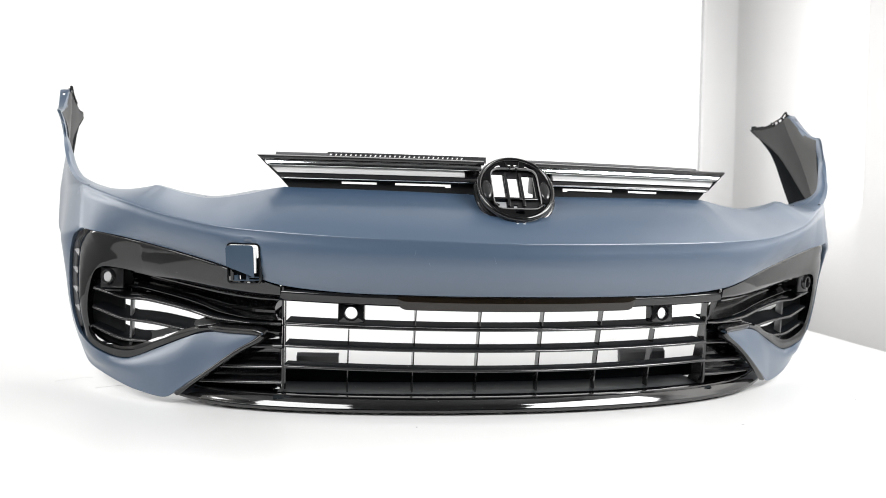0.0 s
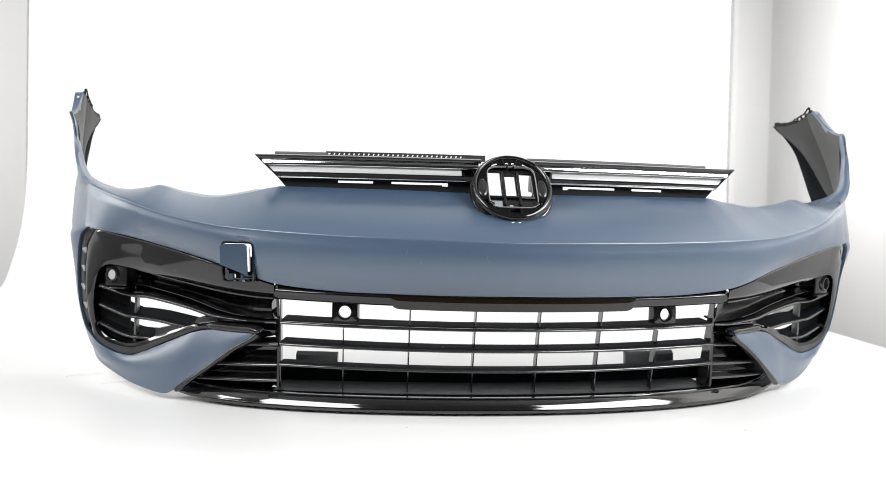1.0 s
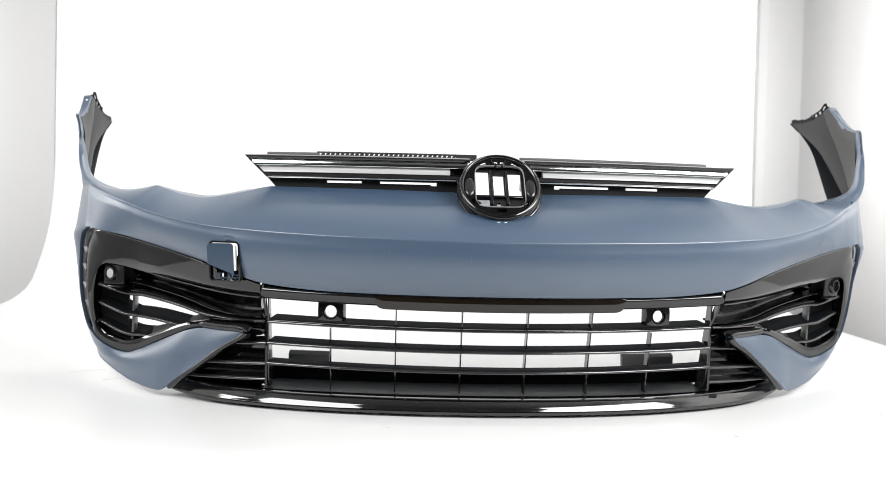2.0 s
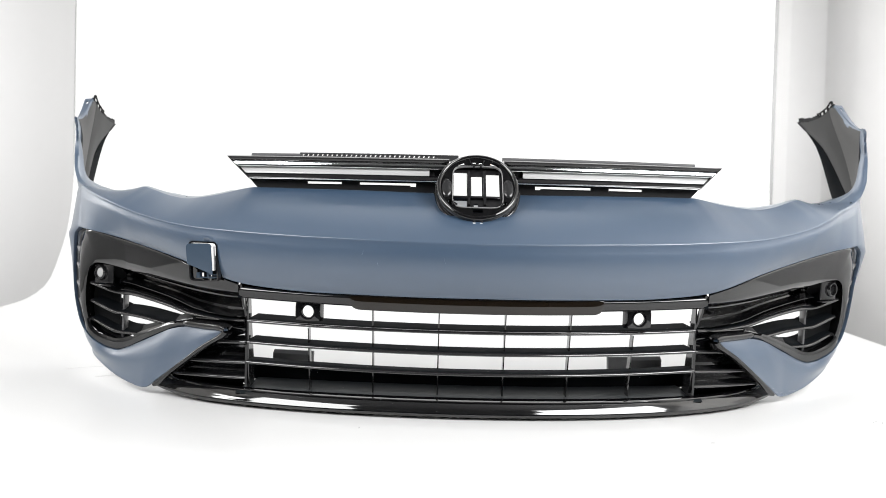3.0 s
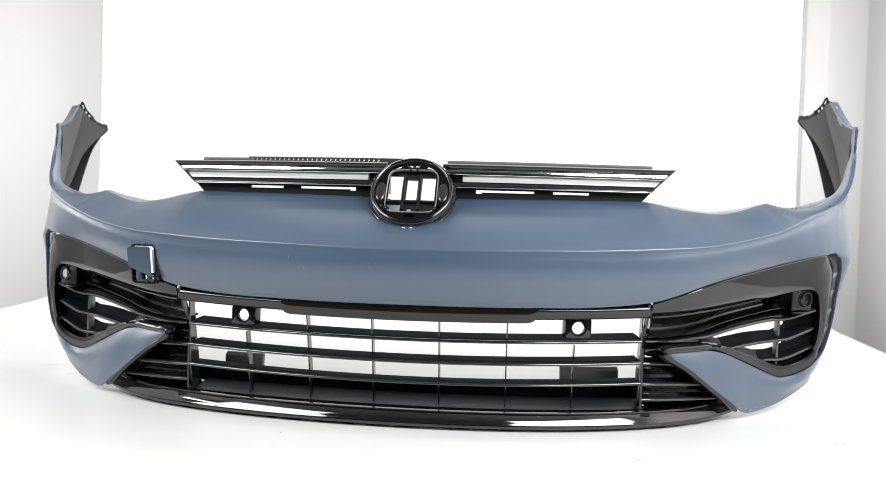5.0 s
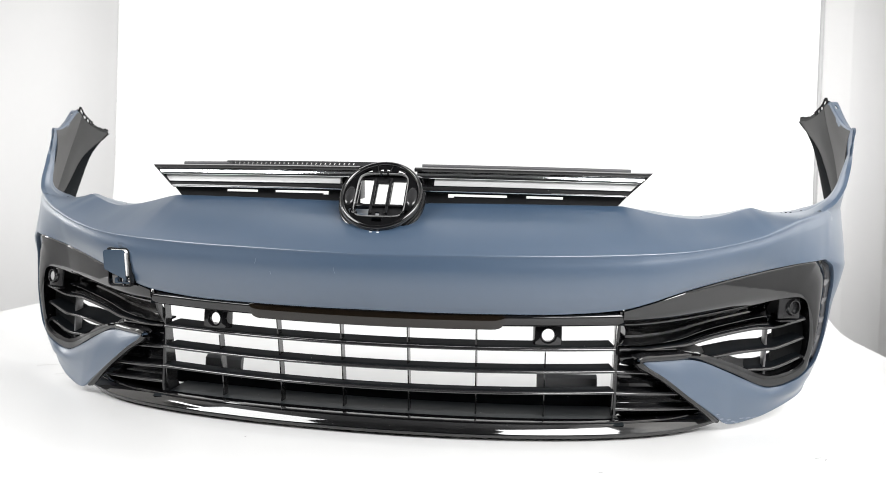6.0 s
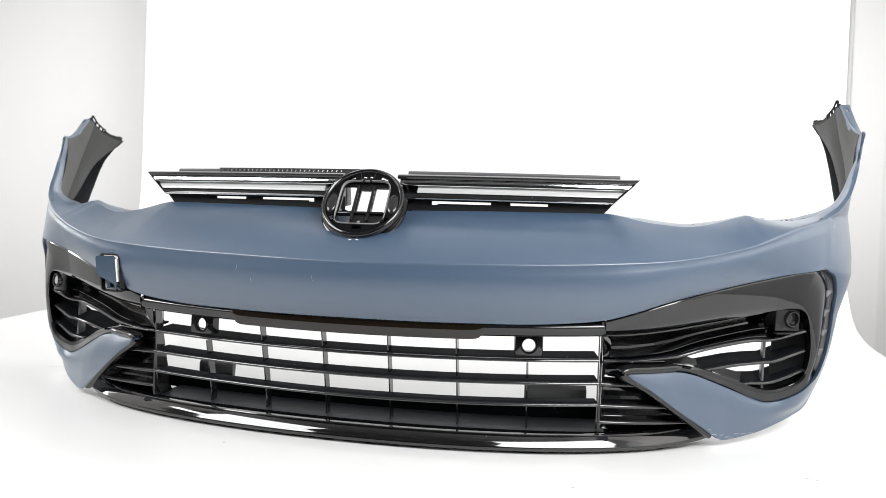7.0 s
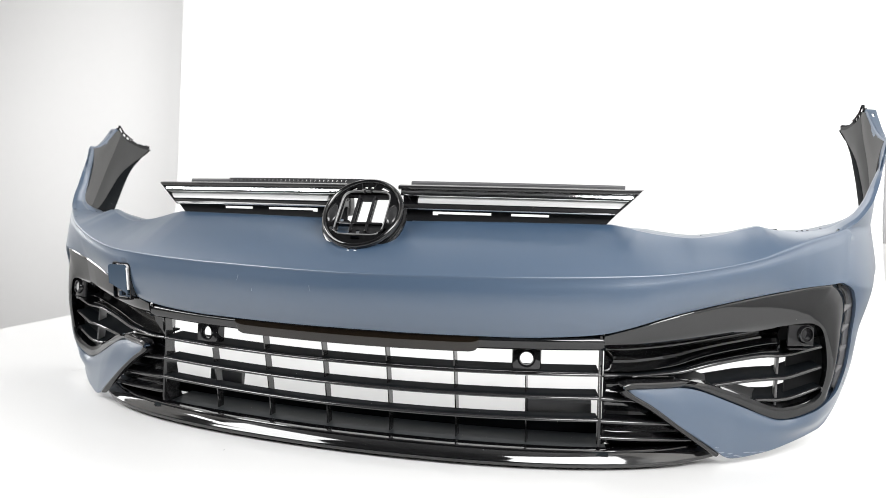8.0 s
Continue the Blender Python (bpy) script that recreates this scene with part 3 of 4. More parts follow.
# splitter lip
lip_path = [(0, -.035, 0), (.1, -.032, 0), (.2, -.023, 0), (.3, -.005, 0), (.4, .027, 0), (.47, .058, .001), (.53, .090, .002), (.565, .115, .005), (.585, .135, .010)]
bow = np.polyfit([p[0] ** 2 for p in lip_path], [p[1] for p in lip_path], 3)
lip_x = np.sin(np.linspace(-1, 1, 241) * math.pi / 2) * .585
lip = np.stack([lip_x, np.polyval(bow, lip_x ** 2) + .004, .010 * np.clip((abs(lip_x) - .42) / .165, 0, 1) ** 3], 1)
part("lip", sweep(lip, [(-.02, .001), (-.004, .0038), (.0002, .0044), (.0010, .0052), (.0013, .0066), (.0010, .0100), (.0007, .0107), (0, .0116), (-.0014, .0144), (-.0034, .0176), (-.0060, .0210), (-.0084, .0236), (-.0090, .0242), (-.0098, .0243), (-.0106, .0234), (-.0114, .0238), (-.0120, .0262), (-.0128, .0272), (-.0140, .0276), (-.024, .0272), (-.034, .0266), (-.055, .0258), (-.055, .0228), (-.03, .018), (-.04, .001)]), LIPGLOSS, bumper, "gloss black splitter lip along the bottom edge", smooth=22)

# ---------------------------------------------------------------- upper grille


def reach(z):
    return .445 - (.437 - z) * 1.05


def trim(name, y0, z0, section, mat, sx, parent, inner=.048, less=0.0, n=30, label=""):
    """A grille strip on one side, with the slanted end that all strips share."""
    bm = bmesh.new()
    rings = []
    for f in np.linspace(0, 1, n):
        ring = []
        for a, b in section:
            x = inner + (reach(z0 + b) - less - inner) * f
            ring.append(bm.verts.new((sx * x, plan(x, y0, .16) - a, z0 + b)))
        rings.append(ring)
    m = len(section)
    for r, s in zip(rings, rings[1:]):
        for j in range(m):
            bm.faces.new((r[j], r[(j + 1) % m], s[(j + 1) % m], s[j]))
    bm.faces.new(rings[0])
    bm.faces.new(rings[-1][::-1])
    return part(name, bm, mat, parent, label, smooth=35)


upper = None
for sx in (1, -1):
    top_blade = trim("upper_grille" if upper is None else "top_blade", .050, .4322, [(.002, -.0042), (.006, -.0030), (.0068, -.0005), (.005, .0025), (.000, .0045), (-.012, .0058), (-.03, .006), (-.03, .003), (-.004, -.003)], GLOSS, sx, bumper if upper is None else upper,
                     label="slim black and chrome upper grille with pointed ends" if upper is None else "")
    upper = upper or top_blade
    trim("chrome_strip", .052, .4230, [(.0060, -.0050), (.0066, -.0036), (.0058, .0006), (.0040, .0052), (.002, .0062), (-.014, .0062), (-.014, -.0050)], CHROME, sx, upper, .052, .0015, label="polished chrome strip")
    trim("light_strip", .0515, .4125, [(.0055, -.0064), (.0050, -.0040), (.0025, .0012), (-.0025, .0060), (-.012, .0065), (-.012, -.0064)], LAMPBAR, sx, upper, .082, .004, label="frosted white light strip")
    trim("lower_blade", .049, .4010, [(.0045, -.0060), (.0058, -.0045), (.0050, -.0010), (.002, .0030), (-.001, .0060), (-.02, .0065), (-.02, -.0060)], GLOSS, sx, upper, .050, .001)
    trim("chrome_line", .0478, .3966, [(.0055, -.0009), (.0060, .0002), (.0052, .0010), (-.004, .0010), (-.004, -.0009)], CHROME, sx, upper, .060, .006)
    trim("rear_frame", .066, .4140, [(.0, -.020), (.0, .020), (-.006, .020), (-.006, -.020)], MATT, sx, upper, .050, .0)
    # slanted black cap that closes the ends of the strips
    cap = bmesh.new()
    quad = []
    for z in (.396, .4285):
        x = reach(z)
        quad.append([cap.verts.new((sx * (x + dx), plan(x, y0, .16), z)) for dx, y0 in ((-.0025, .0445), (.0006, .0445), (.0006, .072), (-.0025, .072))])
    cap.faces.new(quad[0])
    cap.faces.new(quad[1][::-1])
    for k in range(4):
        cap.faces.new((quad[0][k], quad[0][(k + 1) % 4], quad[1][(k + 1) % 4], quad[1][k]))
    bmesh.ops.bevel(cap, geom=cap.edges[:], offset=.0005, segments=1, affect="EDGES")
    part("end_cap", cap, SATIN, upper)
    # lower strip with long slots and a slanted end
    xs = [.048, .085, .105, .115, .15, .18, .2045, .237, .27, .298, .33, .37, .390]
    zs = [.372, .3872, .3893, .3933, .3975]
    grid = [[(sx * (x + (.9 * (z - .382) if x > .38 else 0)), plan(x, .056, .16), z) for z in zs] for x in xs]
    holes = {(2, 1), (2, 2), (3, 2), (4, 2), (5, 2), (7, 2), (8, 2)}
    part("slotted_strip", shell(grid, .003, (0, -1, 0), lambda i, j: (i, j) not in holes), MATT, upper, "black lower strip with long slots", smooth=20)
    part("rear_bar", sweep([(sx * x, plan(x, .112, .16), .4455) for x in np.linspace(.05 if sx > 0 else .318, .414, 30)], [(.005, -.005), (.006, -.001), (.004, .0022), (-.002, .0026), (-.002, -.005)]), STEEL, upper)
    # block that carries the strips beside the emblem
    part("strip_holder", box((.030, .03, .046), pose(sx * .064, .076, .404, 8, 0, sx * 10), .004), GLOSS, upper)
# perforated rail over the rear bar
bm = bmesh.new()
for i in range(28):
    x = -.312 + i * .0089
    box((.0058, .004, .0085), pose(x, plan(x, .108, .16), .4440, 0, 28, 0), .0006, bm)
for z, h in ((.4482, .0013), (.4408, .0026)):
    sweep([(x, plan(x, .108, .16), z) for x in np.linspace(-.322, -.03, 24)], [(.003, -h), (.003, h), (-.003, h), (-.003, -h)], into=bm)
sweep([(x, plan(x, .108, .16), .4445) for x in np.linspace(-.068, -.03, 8)], [(.0028, -.004), (.0028, .004), (-.0028, .004), (-.0028, -.004)], into=bm)
part("perforated_rail", bm, RAIL, upper, "grey perforated rail")

# ---------------------------------------------------------------- emblem mount
EM = pose(.0006, .006, .3858, 90 - 34, 0, 0) @ Matrix.Scale(.975, 4)
mount = part("emblem_mount", moved(lathe([(.0625, -.002), (.0632, .0025), (.0645, .0045), (.0665, .0056), (.0688, .0050), (.0705, .0033), (.0715, .0008), (.0716, -.002), (.0708, -.0045), (.068, -.0065), (.064, -.0065), (.061, -.0045), (.0605, -.003)], 72), EM), GLOSS, bumper,
             "round gloss black emblem mount without its emblem")
part("neck", moved(shell([[(r * math.cos(t), r * math.sin(t), z) for t in np.linspace(radians(170), radians(370), 40)] for r, z in ((.0685, -.006), (.066, -.02), (.060, -.05))], .003, (0, -1, 0)), EM), GLOSS, mount)
part("housing_rim", moved(shell([[(r * math.cos(t), r * math.sin(t), z) for t in np.linspace(radians(165), radians(375), 60)] for r, z in ((.064, -.007), (.0700, -.0072), (.0735, -.0085), (.0752, -.0115), (.0750, -.0145), (.0730, -.019), (.066, -.026))], .002, (0, -1, 0)), EM @ pose(0, -.0025, 0)), GLOSS, mount, "glossy rim behind the emblem ring")
for x in (-.0065, .0055):
    part("retaining_clip", moved(box((.0052, .006, .006), pose(x, -.0765, -.0040), .0008), EM), PALE, mount)
NA = 120


def well(th):
    """Rounded square outline of the well in the mount."""
    c, s = abs(math.cos(th)), abs(math.sin(th))
    return ((c / .0430) ** 6 + (s / .0445) ** 6) ** (-1 / 6)


ring_rows = []
for f in (0, .03, .2, .36, .62, .84, 1):
    ring_rows.append([((well(2 * math.pi * i / NA) * (1 - f) + .0625 * f) * math.cos(2 * math.pi * i / NA), (well(2 * math.pi * i / NA) * (1 - f) + .0625 * f) * math.sin(2 * math.pi * i / NA), .0015) for i in range(NA)])
ring_rows = [[(x, y, -.008) for x, y, z in ring_rows[0]], [(x, y, -.001) for x, y, z in ring_rows[0]]] + ring_rows[1:]
SLOTS = ((58, 7, (4, 5)), (120, 7, (4, 5)), (84, 2.8, (2, 3, 4)), (96, 2.8, (2, 3, 4)), (196, 5, (4, 5)), (352, 5, (4, 5)), (270, 8, (3, 4)), (216, 5, (4, 5)), (322, 5, (4, 5)))


def slots(i, j):
    deg = (j + .5) * 360 / NA
    return not any(abs((deg - c + 180) % 360 - 180) < w and i in k for c, w, k in SLOTS)


part("face_plate", moved(shell(ring_rows, .0025, (0, 0, 1), slots, True), EM), GLOSS2, mount, smooth=35)
wx = [-.050, -.0415, -.0185, -.0105, -.0065, .0005, .008, .0155, .0385, .050]
wy = [-.048, -.043, -.037, -.030, -.0215, -.0155, .0315, .0365, .0395, .048]
open_cells = {(1, 1), (1, 2), (1, 3), (1, 5), (1, 6), (1, 7), (3, 5), (4, 5), (5, 5), (7, 5), (7, 6), (4, 2)}
part("window_frame", moved(shell([[(x, y, -.0075) for y in wy] for x in wx], .004, (0, 0, 1), lambda i, j: (i, j) not in open_cells), EM), SATIN, mount, smooth=20)
for x in (-.0150, .0125):
    part("rib", moved(box((.0050, .074, .006), pose(x, .002, -.005), .001), EM), SATIN, mount)
part("crossbar", moved(box((.082, .0045, .006), pose(-.002, -.0190, -.0050), .001), EM), GLOSS, mount)
# polished bead round the well
bead = bmesh.new()
loop = [[Vector((well(2 * math.pi * i / NA) * math.cos(2 * math.pi * i / NA), well(2 * math.pi * i / NA) * math.sin(2 * math.pi * i / NA), 0)) * k + Vector((0, 0, z)) for i in range(NA)] for k, z in ((1.0, -.002), (.99, .0015), (1.0, .0030), (1.018, .0030), (1.032, .0018), (1.032, -.001))]
vs = [[bead.verts.new(p) for p in r] for r in loop]
for r, q in zip(vs, vs[1:]):
    for i in range(NA):
        bead.faces.new((r[i], r[(i + 1) % NA], q[(i + 1) % NA], q[i]))
part("bead", moved(bead, EM), BEAD, mount, "polished grey bead round the well")
# raised frame over the two top pins, and round bosses behind the side windows
part("pin_frame", moved(box((.022, .003, .004), pose(-.0005, .0475, .002), .001), EM), GLOSS, mount)
for sx in (1, -1):
    part("pin_frame", moved(box((.0022, .014, .004), pose(-.0005 + sx * .0115, .0530, .002, 0, 0, -sx * 18), .0008), EM), GLOSS, mount)
    boss = part("boss", moved(lathe([(.0001, .002), (.006, .002), (.0068, .004), (.0082, .0045), (.009, .001), (.0125, .001), (.0140, .003), (.0152, .002), (.0155, -.006), (.0001, -.006)], 32), EM @ pose(sx * .052, .004, -.050)), GLOSS, mount, "round black boss behind the mount")
for sx in (1, -1):
    dome = bmesh.new()
    bmesh.ops.create_uvsphere(dome, u_segments=20, v_segments=12, radius=.016)
    bmesh.ops.scale(dome, vec=(.62, 1.30, .30), verts=dome.verts)
    part("side_dome", moved(dome, EM @ pose(sx * .0535, -.003, .0004)), DOME, mount)
    part("clip", moved(box((.004, .005, .010), pose(sx * .007, -.0700, -.006), .001), EM), GLOSS, mount)
    part("latch", moved(box((.010, .006, .004), pose(sx * .040, -.037, .001, 0, 0, sx * 35), .001), EM), GLOSS, mount)
for x in (-.006, .006):
    part("latch", moved(box((.004, .010, .005), pose(x, .0455, .001), .001), EM), GLOSS, mount)

# ---------------------------------------------------------------- corner vents
OUTER = [(.397, -.004, .213), (.43, .002, .223), (.5, .032, .246), (.6, .089, .271), (.68, .136, .288), (.725, .165, .296), (.752, .190, .288), (.765, .206, .262), (.769, .216, .21), (.767, .222, .163),
         (.760, .222, .125), (.745, .217, .093), (.71, .204, .074), (.68, .192, .068), (.652, .178, .075), (.61, .152, .095), (.55, .112, .121), (.525, .096, .129), (.49, .077, .129), (.43, .037, .131)]
BEVEL = [(.397, -.001, .200), (.433, .010, .201), (.5, .043, .209), (.595, .098, .225), (.665, .140, .239), (.705, .163, .243), (.727, .178, .240), (.741, .190, .228), (.752, .203, .195), (.757, .213, .16),
         (.753, .217, .125), (.738, .212, .100), (.707, .20, .085), (.68, .188, .080), (.652, .175, .086), (.61, .149, .106), (.55, .110, .128), (.525, .094, .134), (.49, .076, .135), (.43, .036, .137)]
INNER = [(.397, .010, .193), (.433, .026, .194), (.5, .062, .200), (.598, .111, .217), (.665, .146, .230), (.705, .168, .235), (.722, .178, .232), (.734, .188, .221), (.744, .202, .190), (.749, .213, .155),
         (.745, .217, .122), (.730, .213, .103), (.705, .203, .092), (.678, .19, .088), (.655, .179, .093), (.612, .154, .111), (.552, .114, .132), (.522, .100, .138), (.49, .082, .139), (.43, .045, .141)]
SLATS = ([(.737, .206, .194), (.677, .178, .179), (.645, .162, .178), (.60, .141, .171), (.557, .121, .162), (.516, .103, .151), (.471, .082, .146), (.436, .063, .144), (.397, .045, .146)],
         [(.742, .22, .158), (.683, .191, .139), (.67, .187, .138), (.62, .162, .134), (.59, .15, .129), (.557, .137, .123)],
         [(.745, .228, .122), (.686, .202, .101), (.645, .185, .099), (.632, .18, .097)])


def matched(curves, n):
    """Smooth curves through lists of opposite points, kept opposite, spaced along the first."""
    k = np.linspace(0, len(curves[0]) - 1, n * 4)
    dense = []
    for pts in curves:
        p = np.array(pts, float)
        e = np.vstack([2 * p[0] - p[1], p, 2 * p[-1] - p[-2]])
        i = np.minimum(k.astype(int), len(p) - 2)
        u = (k - i)[:, None]
        p0, p1, p2, p3 = e[i], e[i + 1], e[i + 2], e[i + 3]
        dense.append(.5 * (2 * p1 + (p2 - p0) * u + (2 * p0 - 5 * p1 + 4 * p2 - p3) * u * u + (3 * p1 - p0 - 3 * p2 + p3) * u ** 3))
    s = np.concatenate([[0], np.cumsum(np.linalg.norm(np.diff(dense[0], axis=0), axis=1))])
    w = np.interp(np.linspace(0, s[-1], n), s, range(len(s)))
    return [np.stack([np.interp(w, range(len(d)), d[:, i]) for i in range(3)], 1) for d in dense]


def corner(sx):
    side = np.array((sx, 1, 1))

    def P(points, n):
        return spl(points, n) * side

    n = 300
    o, b, c = [q * side for q in matched((OUTER, BEVEL, INNER), n)]
    for q in (o, b, c):
        for it in range(140):
            m_ = n if it < 5 else 100
            q[1:m_ - 1] = q[1:m_ - 1] * .5 + (q[:m_ - 2] + q[2:m_]) * .25
    near = np.clip((abs(b[:, :1]) - .60) / .10, 0, 1)
    b = b + (c - b) * .45 * near
    back = np.array((0, 1, 0))
    bend = np.array((sx * .0060, .021, 0)) * np.clip((abs(o[:, :1]) - .735) / .02, 0, 1) * np.clip((o[:, 2:] - .10) / .03, 0, 1)
    way = o - c
    way /= np.linalg.norm(way, axis=1, keepdims=True)
    tuck = o + way * .009 + back * .012 + bend
    rows = [tuck, o + back * .001 + bend] + [o * (1 - f) + b * f - back * .002 * f * (1 - f) + bend * max(1 - f / .5, 0) ** 2 for f in (.04, .08, .14, .2, .27, .35, .5, .65, .8, .94)] + [b * .75 + c * .25, c, c + back * .006, c + back * .05]
    inv = TOW.inverted()

    def keep(i, j):
        if sx > 0 or i > 12:
            return True
        p = inv @ Vector((rows[i][j] + rows[i + 1][j + 1]) / 2)
        return abs(p.x) > .0225 or abs(p.z) > .0295

    vent = part("corner_vent", shell(rows, .003, (0, -1, 0), keep), VENTGLOSS, bumper,
                "gloss black frame of the corner air vent", smooth=35)
    for pts in SLATS:
        q = P(pts, 36)
        part("vent_slat", sweep(q[abs(q[:, 0]) > .415], [(-.001, -.0035), (.002, -.001), (.002, .0015), (0, .003), (-.014, .006), (-.042, .013), (-.042, .010), (-.012, .001)]), SOOT, vent)
        part("slat_edge", sweep(q - back * .0022, NOSE), EDGE, vent)
    part("back_panel", shell([P([(.60, .185, .225), (.66, .212, .245), (.70, .225, .255), (.757, .245, .255)], 12), P([(.60, .20, .192), (.66, .222, .192), (.70, .235, .19), (.755, .255, .19)], 12)], .003, (0, -1, 0)), MATT, vent)
    part("end_panel", shell([P([(.690, .225, .20), (.72, .235, .20), (.77, .245, .22)], 12), P([(.686, .22, .07), (.72, .235, .07), (.765, .255, .09)], 12)], .003, (0, -1, 0)), MATT, vent)
    part("inner_panel", shell([P([(.412, .090, .16), (.46, .115, .17), (.512, .14, .175)], 12), P([(.412, .092, .10), (.47, .125, .125), (.545, .162, .130)], 12), P([(.412, .098, .03), (.50, .145, .06), (.648, .207, .09)], 12)], .003, (0, -1, 0)), MATT, vent)
    part("floor_ledge", shell([P([(.50, .10, .132), (.555, .13, .124), (.615, .165, .104), (.67, .19, .085), (.70, .21, .085), (.735, .23, .10)], 20), P([(.50, .14, .160), (.555, .175, .137), (.615, .21, .118), (.67, .235, .105), (.70, .25, .105), (.735, .265, .12)], 20)], .003, (0, 0, 1)), MATT, vent)
    part("post", box((.004, .02, .11), pose(sx * .671, .208, .145), .001), STEEL, vent)
    # parking sensor on its bracket
    m = pose(sx * .700, .171, .216, 0, 0, sx * 30)
    part("bracket", moved(box((.050, .004, .036), Matrix(), .0015), m @ pose(0, .004, -.002)), SATIN, vent)
    part("bracket_lip", moved(box((.036, .010, .003), Matrix(), .001), m @ pose(-sx * .006, .004, -.024)), SATIN, vent)
    hm = m @ pose(sx * .006, -.001, 0) @ pose(0, 0, 0, 90, 0, 0)
    holder = part("sensor_holder", moved(lathe([(.0098, -.012), (.0100, .0), (.0112, .0030), (.0128, .0030), (.0145, .0000), (.0150, -.012)], 32), hm), GLOSS, vent, "round parking sensor holder")
    # left face coloured pale to stand in for its bright reflection
    part("sensor", moved(lathe([(0.0001, -.004), (.0085, -.0045), (.0098, -.006), (.0098, -.012)], 28), hm if sx > 0 else hm @ pose(0, 0, .005)), SATIN if sx > 0 else LAMPBAR, vent, "" if sx > 0 else "parking sensor face, pale in place of a bright reflection")
    def tapered(q, dy):
        # hollows narrow towards the rear beside the grille
        q[:, 0] += .38 * dy * np.clip((.45 - q[:, 0]) / .055, 0, 1)
        return q

    part("end_wall", shell([[(sx * .3950, .050, z), (sx * .4125, .096, z)] for z in (.036, .10, .15, .192)], .0015, (-sx, 0, 0)), GLOSS, vent)
    # stepped panels between the grille and the blade: hollows under the frame lip and under each ridge
    slat_line, lip_line = spl(SLATS[0], 200)[::-1], spl(INNER[:7], 200)
    xs = np.concatenate([np.linspace(.3935, .52, 16), np.linspace(.53, .668, 12)])
    s_l, l_l = at_x(slat_line, xs), at_x(lip_line, xs)
    share = np.interp(xs, (.397, .47, .505, .532, .56, .66), (.13, .17, .24, .34, .37, .42))[:, None]
    rows = []
    for rel, dy in ((1.0, .003), (.975, .012), (.93, .017), (.88, .017), (.74, .030), (.58, .038), (.45, .040), (.36, .037), (.25, .024), (.19, .010), (.165, .0065), (.14, .006), (.115, .0085), (.10, .020), (.06, .020), (.045, .006)):
        q = share * rel / .145 if rel <= .145 else share + (rel - .145) / .855 * (1 - share)
        rows.append(tapered(s_l * (1 - q) + l_l * q + back * dy, dy) * side)
    part("stepped_panel", shell(rows, .002, (0, -1, 0)), VENTGLOSS, vent, "hollowed gloss black panel under the vent frame", smooth=30)
    rows = []
    for a, z in ((-.0005, .1435), (-.002, .1425), (-.007, .139), (-.0135, .132), (-.0155, .128), (-.0150, .122), (-.0105, .1155), (-.004, .1118)):
        rows.append(np.array([(x, plan(x, .003) - a + .45 * max(x - .40, 0) ** 1.5 + dy, z + .012 * (x - .39)) for x, dy in [(x, 0) for x in np.linspace(.3935, .500, 14)] + [(.503, .003), (.5045, .009), (.505, .035)]]))
        rows[-1] = tapered(rows[-1], -a) * side
    part("upper_hollow", shell(rows, .002, (0, -1, 0)), VENTGLOSS, vent, smooth=30)
    prof = [(-.004, .1118), (0, .1108), (.0018, .1095), (.0024, .1078), (.0012, .1060), (-.0015, .1047), (-.007, .1005), (-.0145, .093), (-.0175, .0875), (-.0165, .0825), (-.0115, .0785), (-.003, .0763),
            (0, .0755), (.0018, .0744), (.0024, .0727), (.0012, .0710), (-.0015, .0698), (-.007, .066), (-.0135, .060), (-.0160, .0555), (-.0135, .0515), (-.0085, .0485), (-.006, .0477), (-.0048, .0464), (-.0055, .0445), (-.0085, .0428), (-.016, .0385), (-.024, .033), (-.036, .0285), (-.052, .0225)]
    rows = []
    for a, z in prof:
        rows.append(np.array([(x, plan(x, .003) - a + .45 * max(x - .40, 0) ** 1.5, z - .03 * (x - .39)) for x in np.linspace(.3935, .546, 22)]))
        rows[-1] = tapered(rows[-1], max(-a, 0)) * side
    part("lower_hollow", shell(rows, .002, (0, -1, 0)), VENTGLOSS, vent, "ridged gloss black panel beside the lower grille", smooth=30)
    for a, z, x1 in ((.0026, .1090, .470), (.0026, .0738, .525), (-.0046, .0459, .555)):
        part("ridge", sweep(np.array([(x, plan(x, .003) - a + .45 * max(x - .40, 0) ** 1.5, z - .03 * (x - .39)) for x in np.linspace(.394, x1, 16)]) * side, NOSE), EDGE, vent)
    # upright seam between the grille and the corner
    y = plan(.3915, .003)
    part("seam_strip", plate(sx * .3925, .0018, [(y + .004, .024), (y - .001, .038), (y - .002, .11), (y - .001, .15), (.014, .180), (.006, .1965), (-.003, .2125), (.010, .2125), (.018, .1965), (y + .008, .15), (y + .014, .09), (y + .034, .06), (y + .06, .022)]), GLOSS, vent)
    part("seam_plug", plate(sx * .3955, .0034, [(.004, .190), (.003, .208), (.008, .2115), (.03, .2115), (.03, .190)]), SOOT, vent)
    # raised black edge round the point of the blade
    edge_path = [(.526, .1030, .1360), (.513, .0900, .1345), (.49, .075, .1335), (.46, .055, .1335), (.436, .038, .1335), (.4255, .0325, .130), (.430, .034, .1235), (.47, .052, .0985), (.51, .070, .0685), (.55, .0935, .038), (.574, .110, .019)]
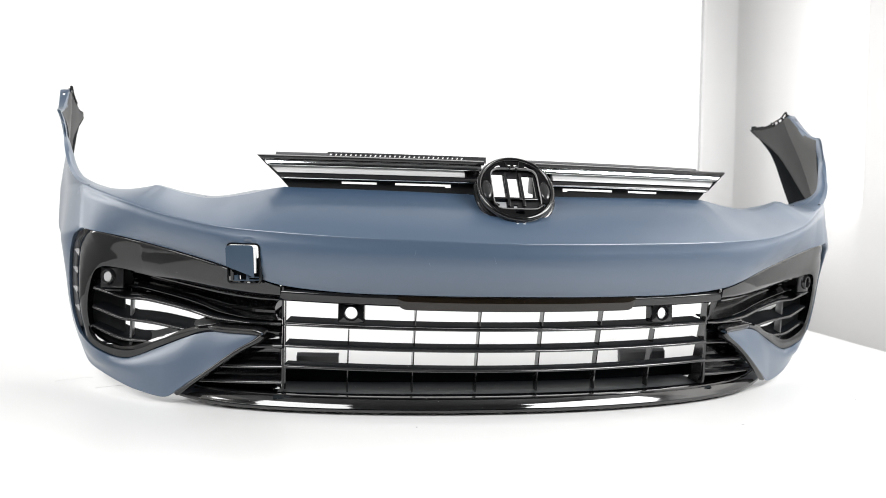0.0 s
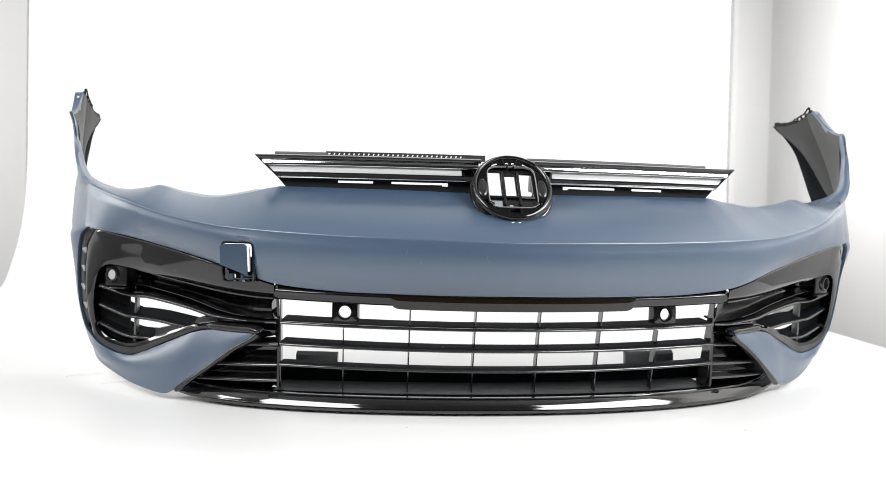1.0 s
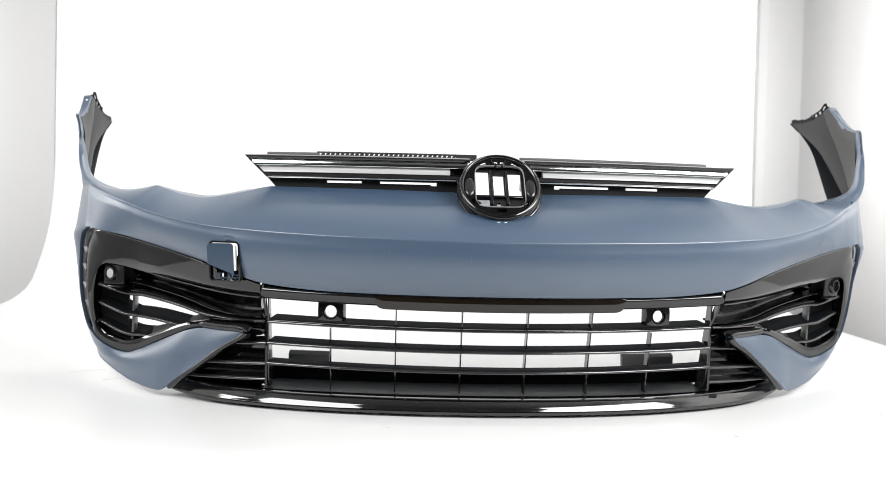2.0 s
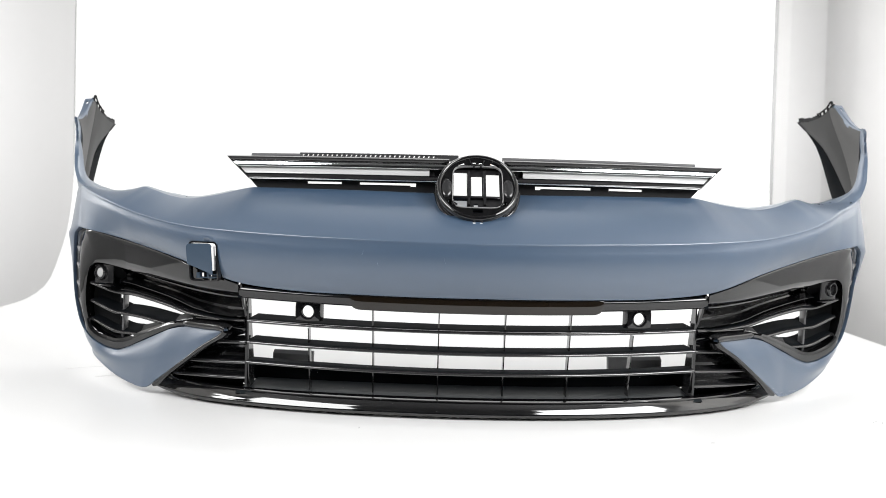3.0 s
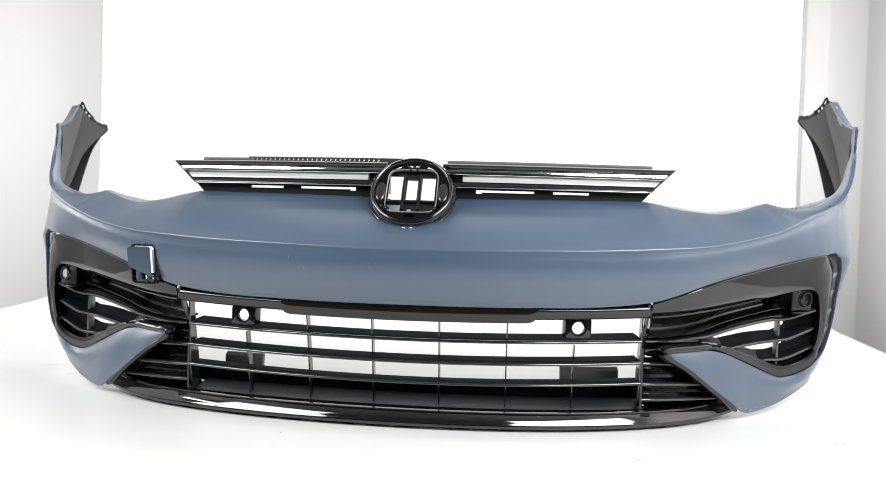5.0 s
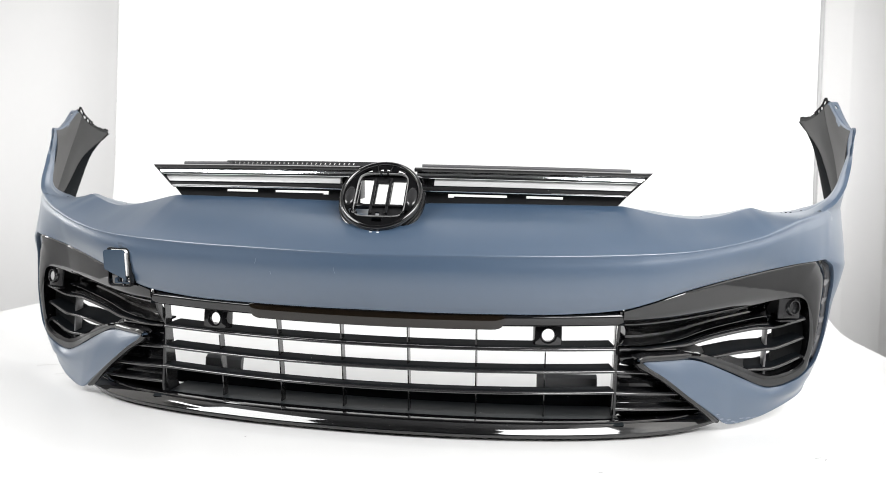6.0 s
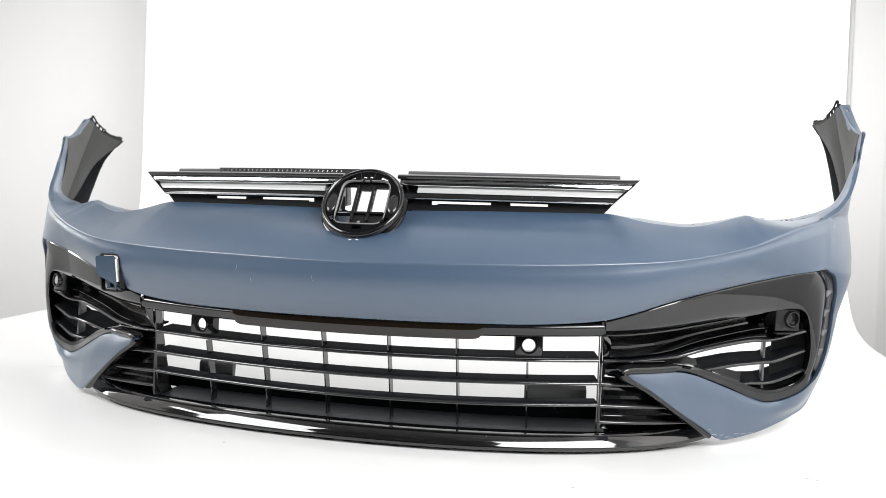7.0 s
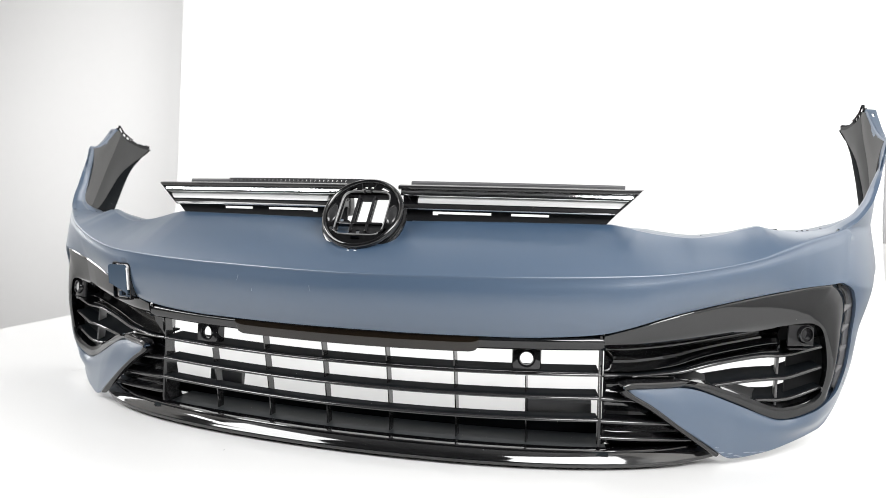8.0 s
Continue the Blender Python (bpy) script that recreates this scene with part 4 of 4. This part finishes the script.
    part("blade_edge", sweep(P(edge_path, 60), [(.0015, -.0062), (.004, -.0045), (.0056, -.0015), (.0056, .0015), (.004, .0045), (.0015, .0062), (-.012, .0075), (-.012, -.0075)], scale=lambda f: float(np.interp(f, (0, .06, .38, .46, 1), (.4, 1, 1, .62, .5)))), GLOSS, vent, "raised gloss black edge round the blade")
    # fins in the slot at the outer edge; their grey paints in reflected light
    for q in ((.7745, .2155, .260), (.7775, .2230, .226), (.7785, .2285, .190), (.7740, .2290, .155)):
        bm = bmesh.new()
        v = [bm.verts.new(p) for p in ((-.012, .0, -.012), (.010, .004, .006), (-.010, .004, .006), (-.012, .02, -.012), (.010, .02, .006), (-.010, .02, .006))]
        for f in ((0, 1, 2), (3, 5, 4), (0, 3, 4, 1), (1, 4, 5, 2), (2, 5, 3, 0)):
            bm.faces.new([v[i] for i in f])
        bmesh.ops.bevel(bm, geom=bm.edges[:], offset=.0012, segments=2, affect="EDGES")
        moved(bm, Matrix.Diagonal((1.1, 1.3, .85, 1)))
        moved(bm, pose(0, 0, 0, 0, 0, 38))
        moved(bm, Matrix.Diagonal((sx, 1, 1, 1)))
        part("fin", moved(bm, Matrix.Translation(((q[0] + .003) * sx, q[1] + .009, q[2]))), STEEL, vent)
    part("slot_wall", shell([P([(.740, .195, .298), (.768, .222, .285), (.775, .232, .25), (.775, .240, .19), (.765, .240, .13), (.745, .232, .09)], 24), P([(.745, .21, .303), (.785, .25, .292), (.797, .265, .25), (.797, .268, .19), (.785, .262, .12), (.75, .245, .08)], 24)], .003, (0, -1, 0)), STEEL, vent)
    return vent


corner(1)
corner(-1)

# ---------------------------------------------------------------- parking sensor mounts in the grille
for sx in (1, -1):
    m = pose(sx * .281, .002, .1695, 90, 0, sx * 8)
    rows = []
    for k, (r, z) in enumerate(((.0100, -.006), (.0102, .0), (.0115, .0022), (.0132, .0022), (.0140, .0004))):
        rows.append([(r * math.cos(2 * math.pi * i / 48), r * math.sin(2 * math.pi * i / 48), z) for i in range(48)])
    for f, z in ((.35, 0), (.85, -.0005), (1.0, -.004), (1.02, -.018)):
        row = []
        for i in range(48):
            t = 2 * math.pi * i / 48
            sq = min(.0225 / max(abs(math.cos(t)), 1e-3), .0165 / max(abs(math.sin(t)), 1e-3))
            r = .0140 * (1 - f) + sq * f
            row.append((r * math.cos(t), r * math.sin(t), z))
        rows.append(row)
    part("sensor_mount", moved(shell(rows, .0015, (0, 0, 1), None, True), m), GLOSS, grille, "square parking sensor mount with an empty round hole", smooth=35)

# ---------------------------------------------------------------- tow eye opening with its loose cover


rows = []
for k in (0, 1):
    row = []
    for cx, cz, a0 in ((.0175, .024, 0), (-.0175, .024, 90), (-.0175, -.024, 180), (.0175, -.024, 270)):
        for a in (0, 30, 60, 90):
            row.append((cx + .0062 * math.cos(radians(a0 + a)), -.001 + k * .007, cz + .0062 * math.sin(radians(a0 + a))))
    rows.append(row)
part("tow_opening", moved(shell(rows, .0022, (0, 0, 1), None, True), TOW), GLOSS, bumper, "dark rim of the tow eye opening")
# dark pocket behind the lower half of the opening, pierced twice
pxs, pzs = [-.0235, -.0165, -.0125, -.004, .001, .0235], [-.030, -.0265, -.0205, .006]
part("tow_pocket", moved(shell([[(x, .019, z) for z in pzs] for x in pxs], .002, (0, -1, 0), lambda i, j: (i, j) not in ((1, 1), (3, 1))), TOW), SOOT, bumper, "dark pocket behind the tow eye opening", smooth=0)
bm = bmesh.new()
ring = [(-.0215, -.003), (-.0215, .0235), (-.0195, .0265), (-.016, .0275), (.010, .0275), (.0135, .0265), (.0152, .0235), (.0152, -.0205), (.009, -.0165)]
for y in (.0, .003):
    bm.faces.new([bm.verts.new((x, y, z)) for x, z in ring])
bm.verts.ensure_lookup_table()
for k in range(len(ring)):
    q = (k + 1) % len(ring)
    bm.faces.new((bm.verts[k], bm.verts[q], bm.verts[len(ring) + q], bm.verts[len(ring) + k]))
cover = part("tow_eye_cover", moved(bm, TOW @ pose(0, -.0055, 0, 2, 0, 12)), COVER, bumper, "loose blue-grey tow eye cover", smooth=25)
part("cover_edge", moved(box((.0030, .008, .036), pose(.0168, .0042, .0045), .0006), TOW @ pose(0, -.0055, 0, 2, 0, 12)), PALE, cover, "pale bare side edge of the cover")
for x, z, w, h in ((-.013, -.0215, .006, .007), (.003, -.021, .004, .010), (.012, -.0205, .014, .002), (.012, -.0245, .014, .002), (-.002, -.0255, .03, .002)):
    part("cover_clip", moved(box((w, .006, h), pose(x, .008, z), .0006), TOW), COVER, cover)

rnd = random.Random(4)
for k in range(9):
    q = skin_row(.985 - .03 * (k % 3))[b + 64 + 2 * k] + np.array((0, -.0010, .0006))
    bm = bmesh.new()
    ring = [bm.verts.new((q[0] + rnd.uniform(.5, 1.6) * .0050 * math.cos(a), q[1] + .0038 * math.cos(a), q[2] + rnd.uniform(.4, 1.2) * .0012 * math.sin(a))) for a in np.linspace(0, 2 * math.pi, 9)[:-1]]
    bm.faces.new(ring)
    part("paint_chip", bm, SCRATCH, bumper, smooth=0)
for x, z, tip, tall in ((-.183, .278, -.002, .009), (-.054, .2685, .003, .010), (-.160, .2577, .0015, .005)):
    y = float(np.interp(z, (.205, .25, .285), (-.050, -.0665, -.0755))) + .26 * x * x - .0002
    bm = sweep([(x + tip * f * f, y - .0155 * f * tall, z - tall * f) for f in np.linspace(0, 1, 6)], [(.0002, -.00012), (.0002, .00012), (-.0006, .00012), (-.0006, -.00012)], axis=(1, 0, 0))
    part("scratch", bm, SCRATCH, bumper)
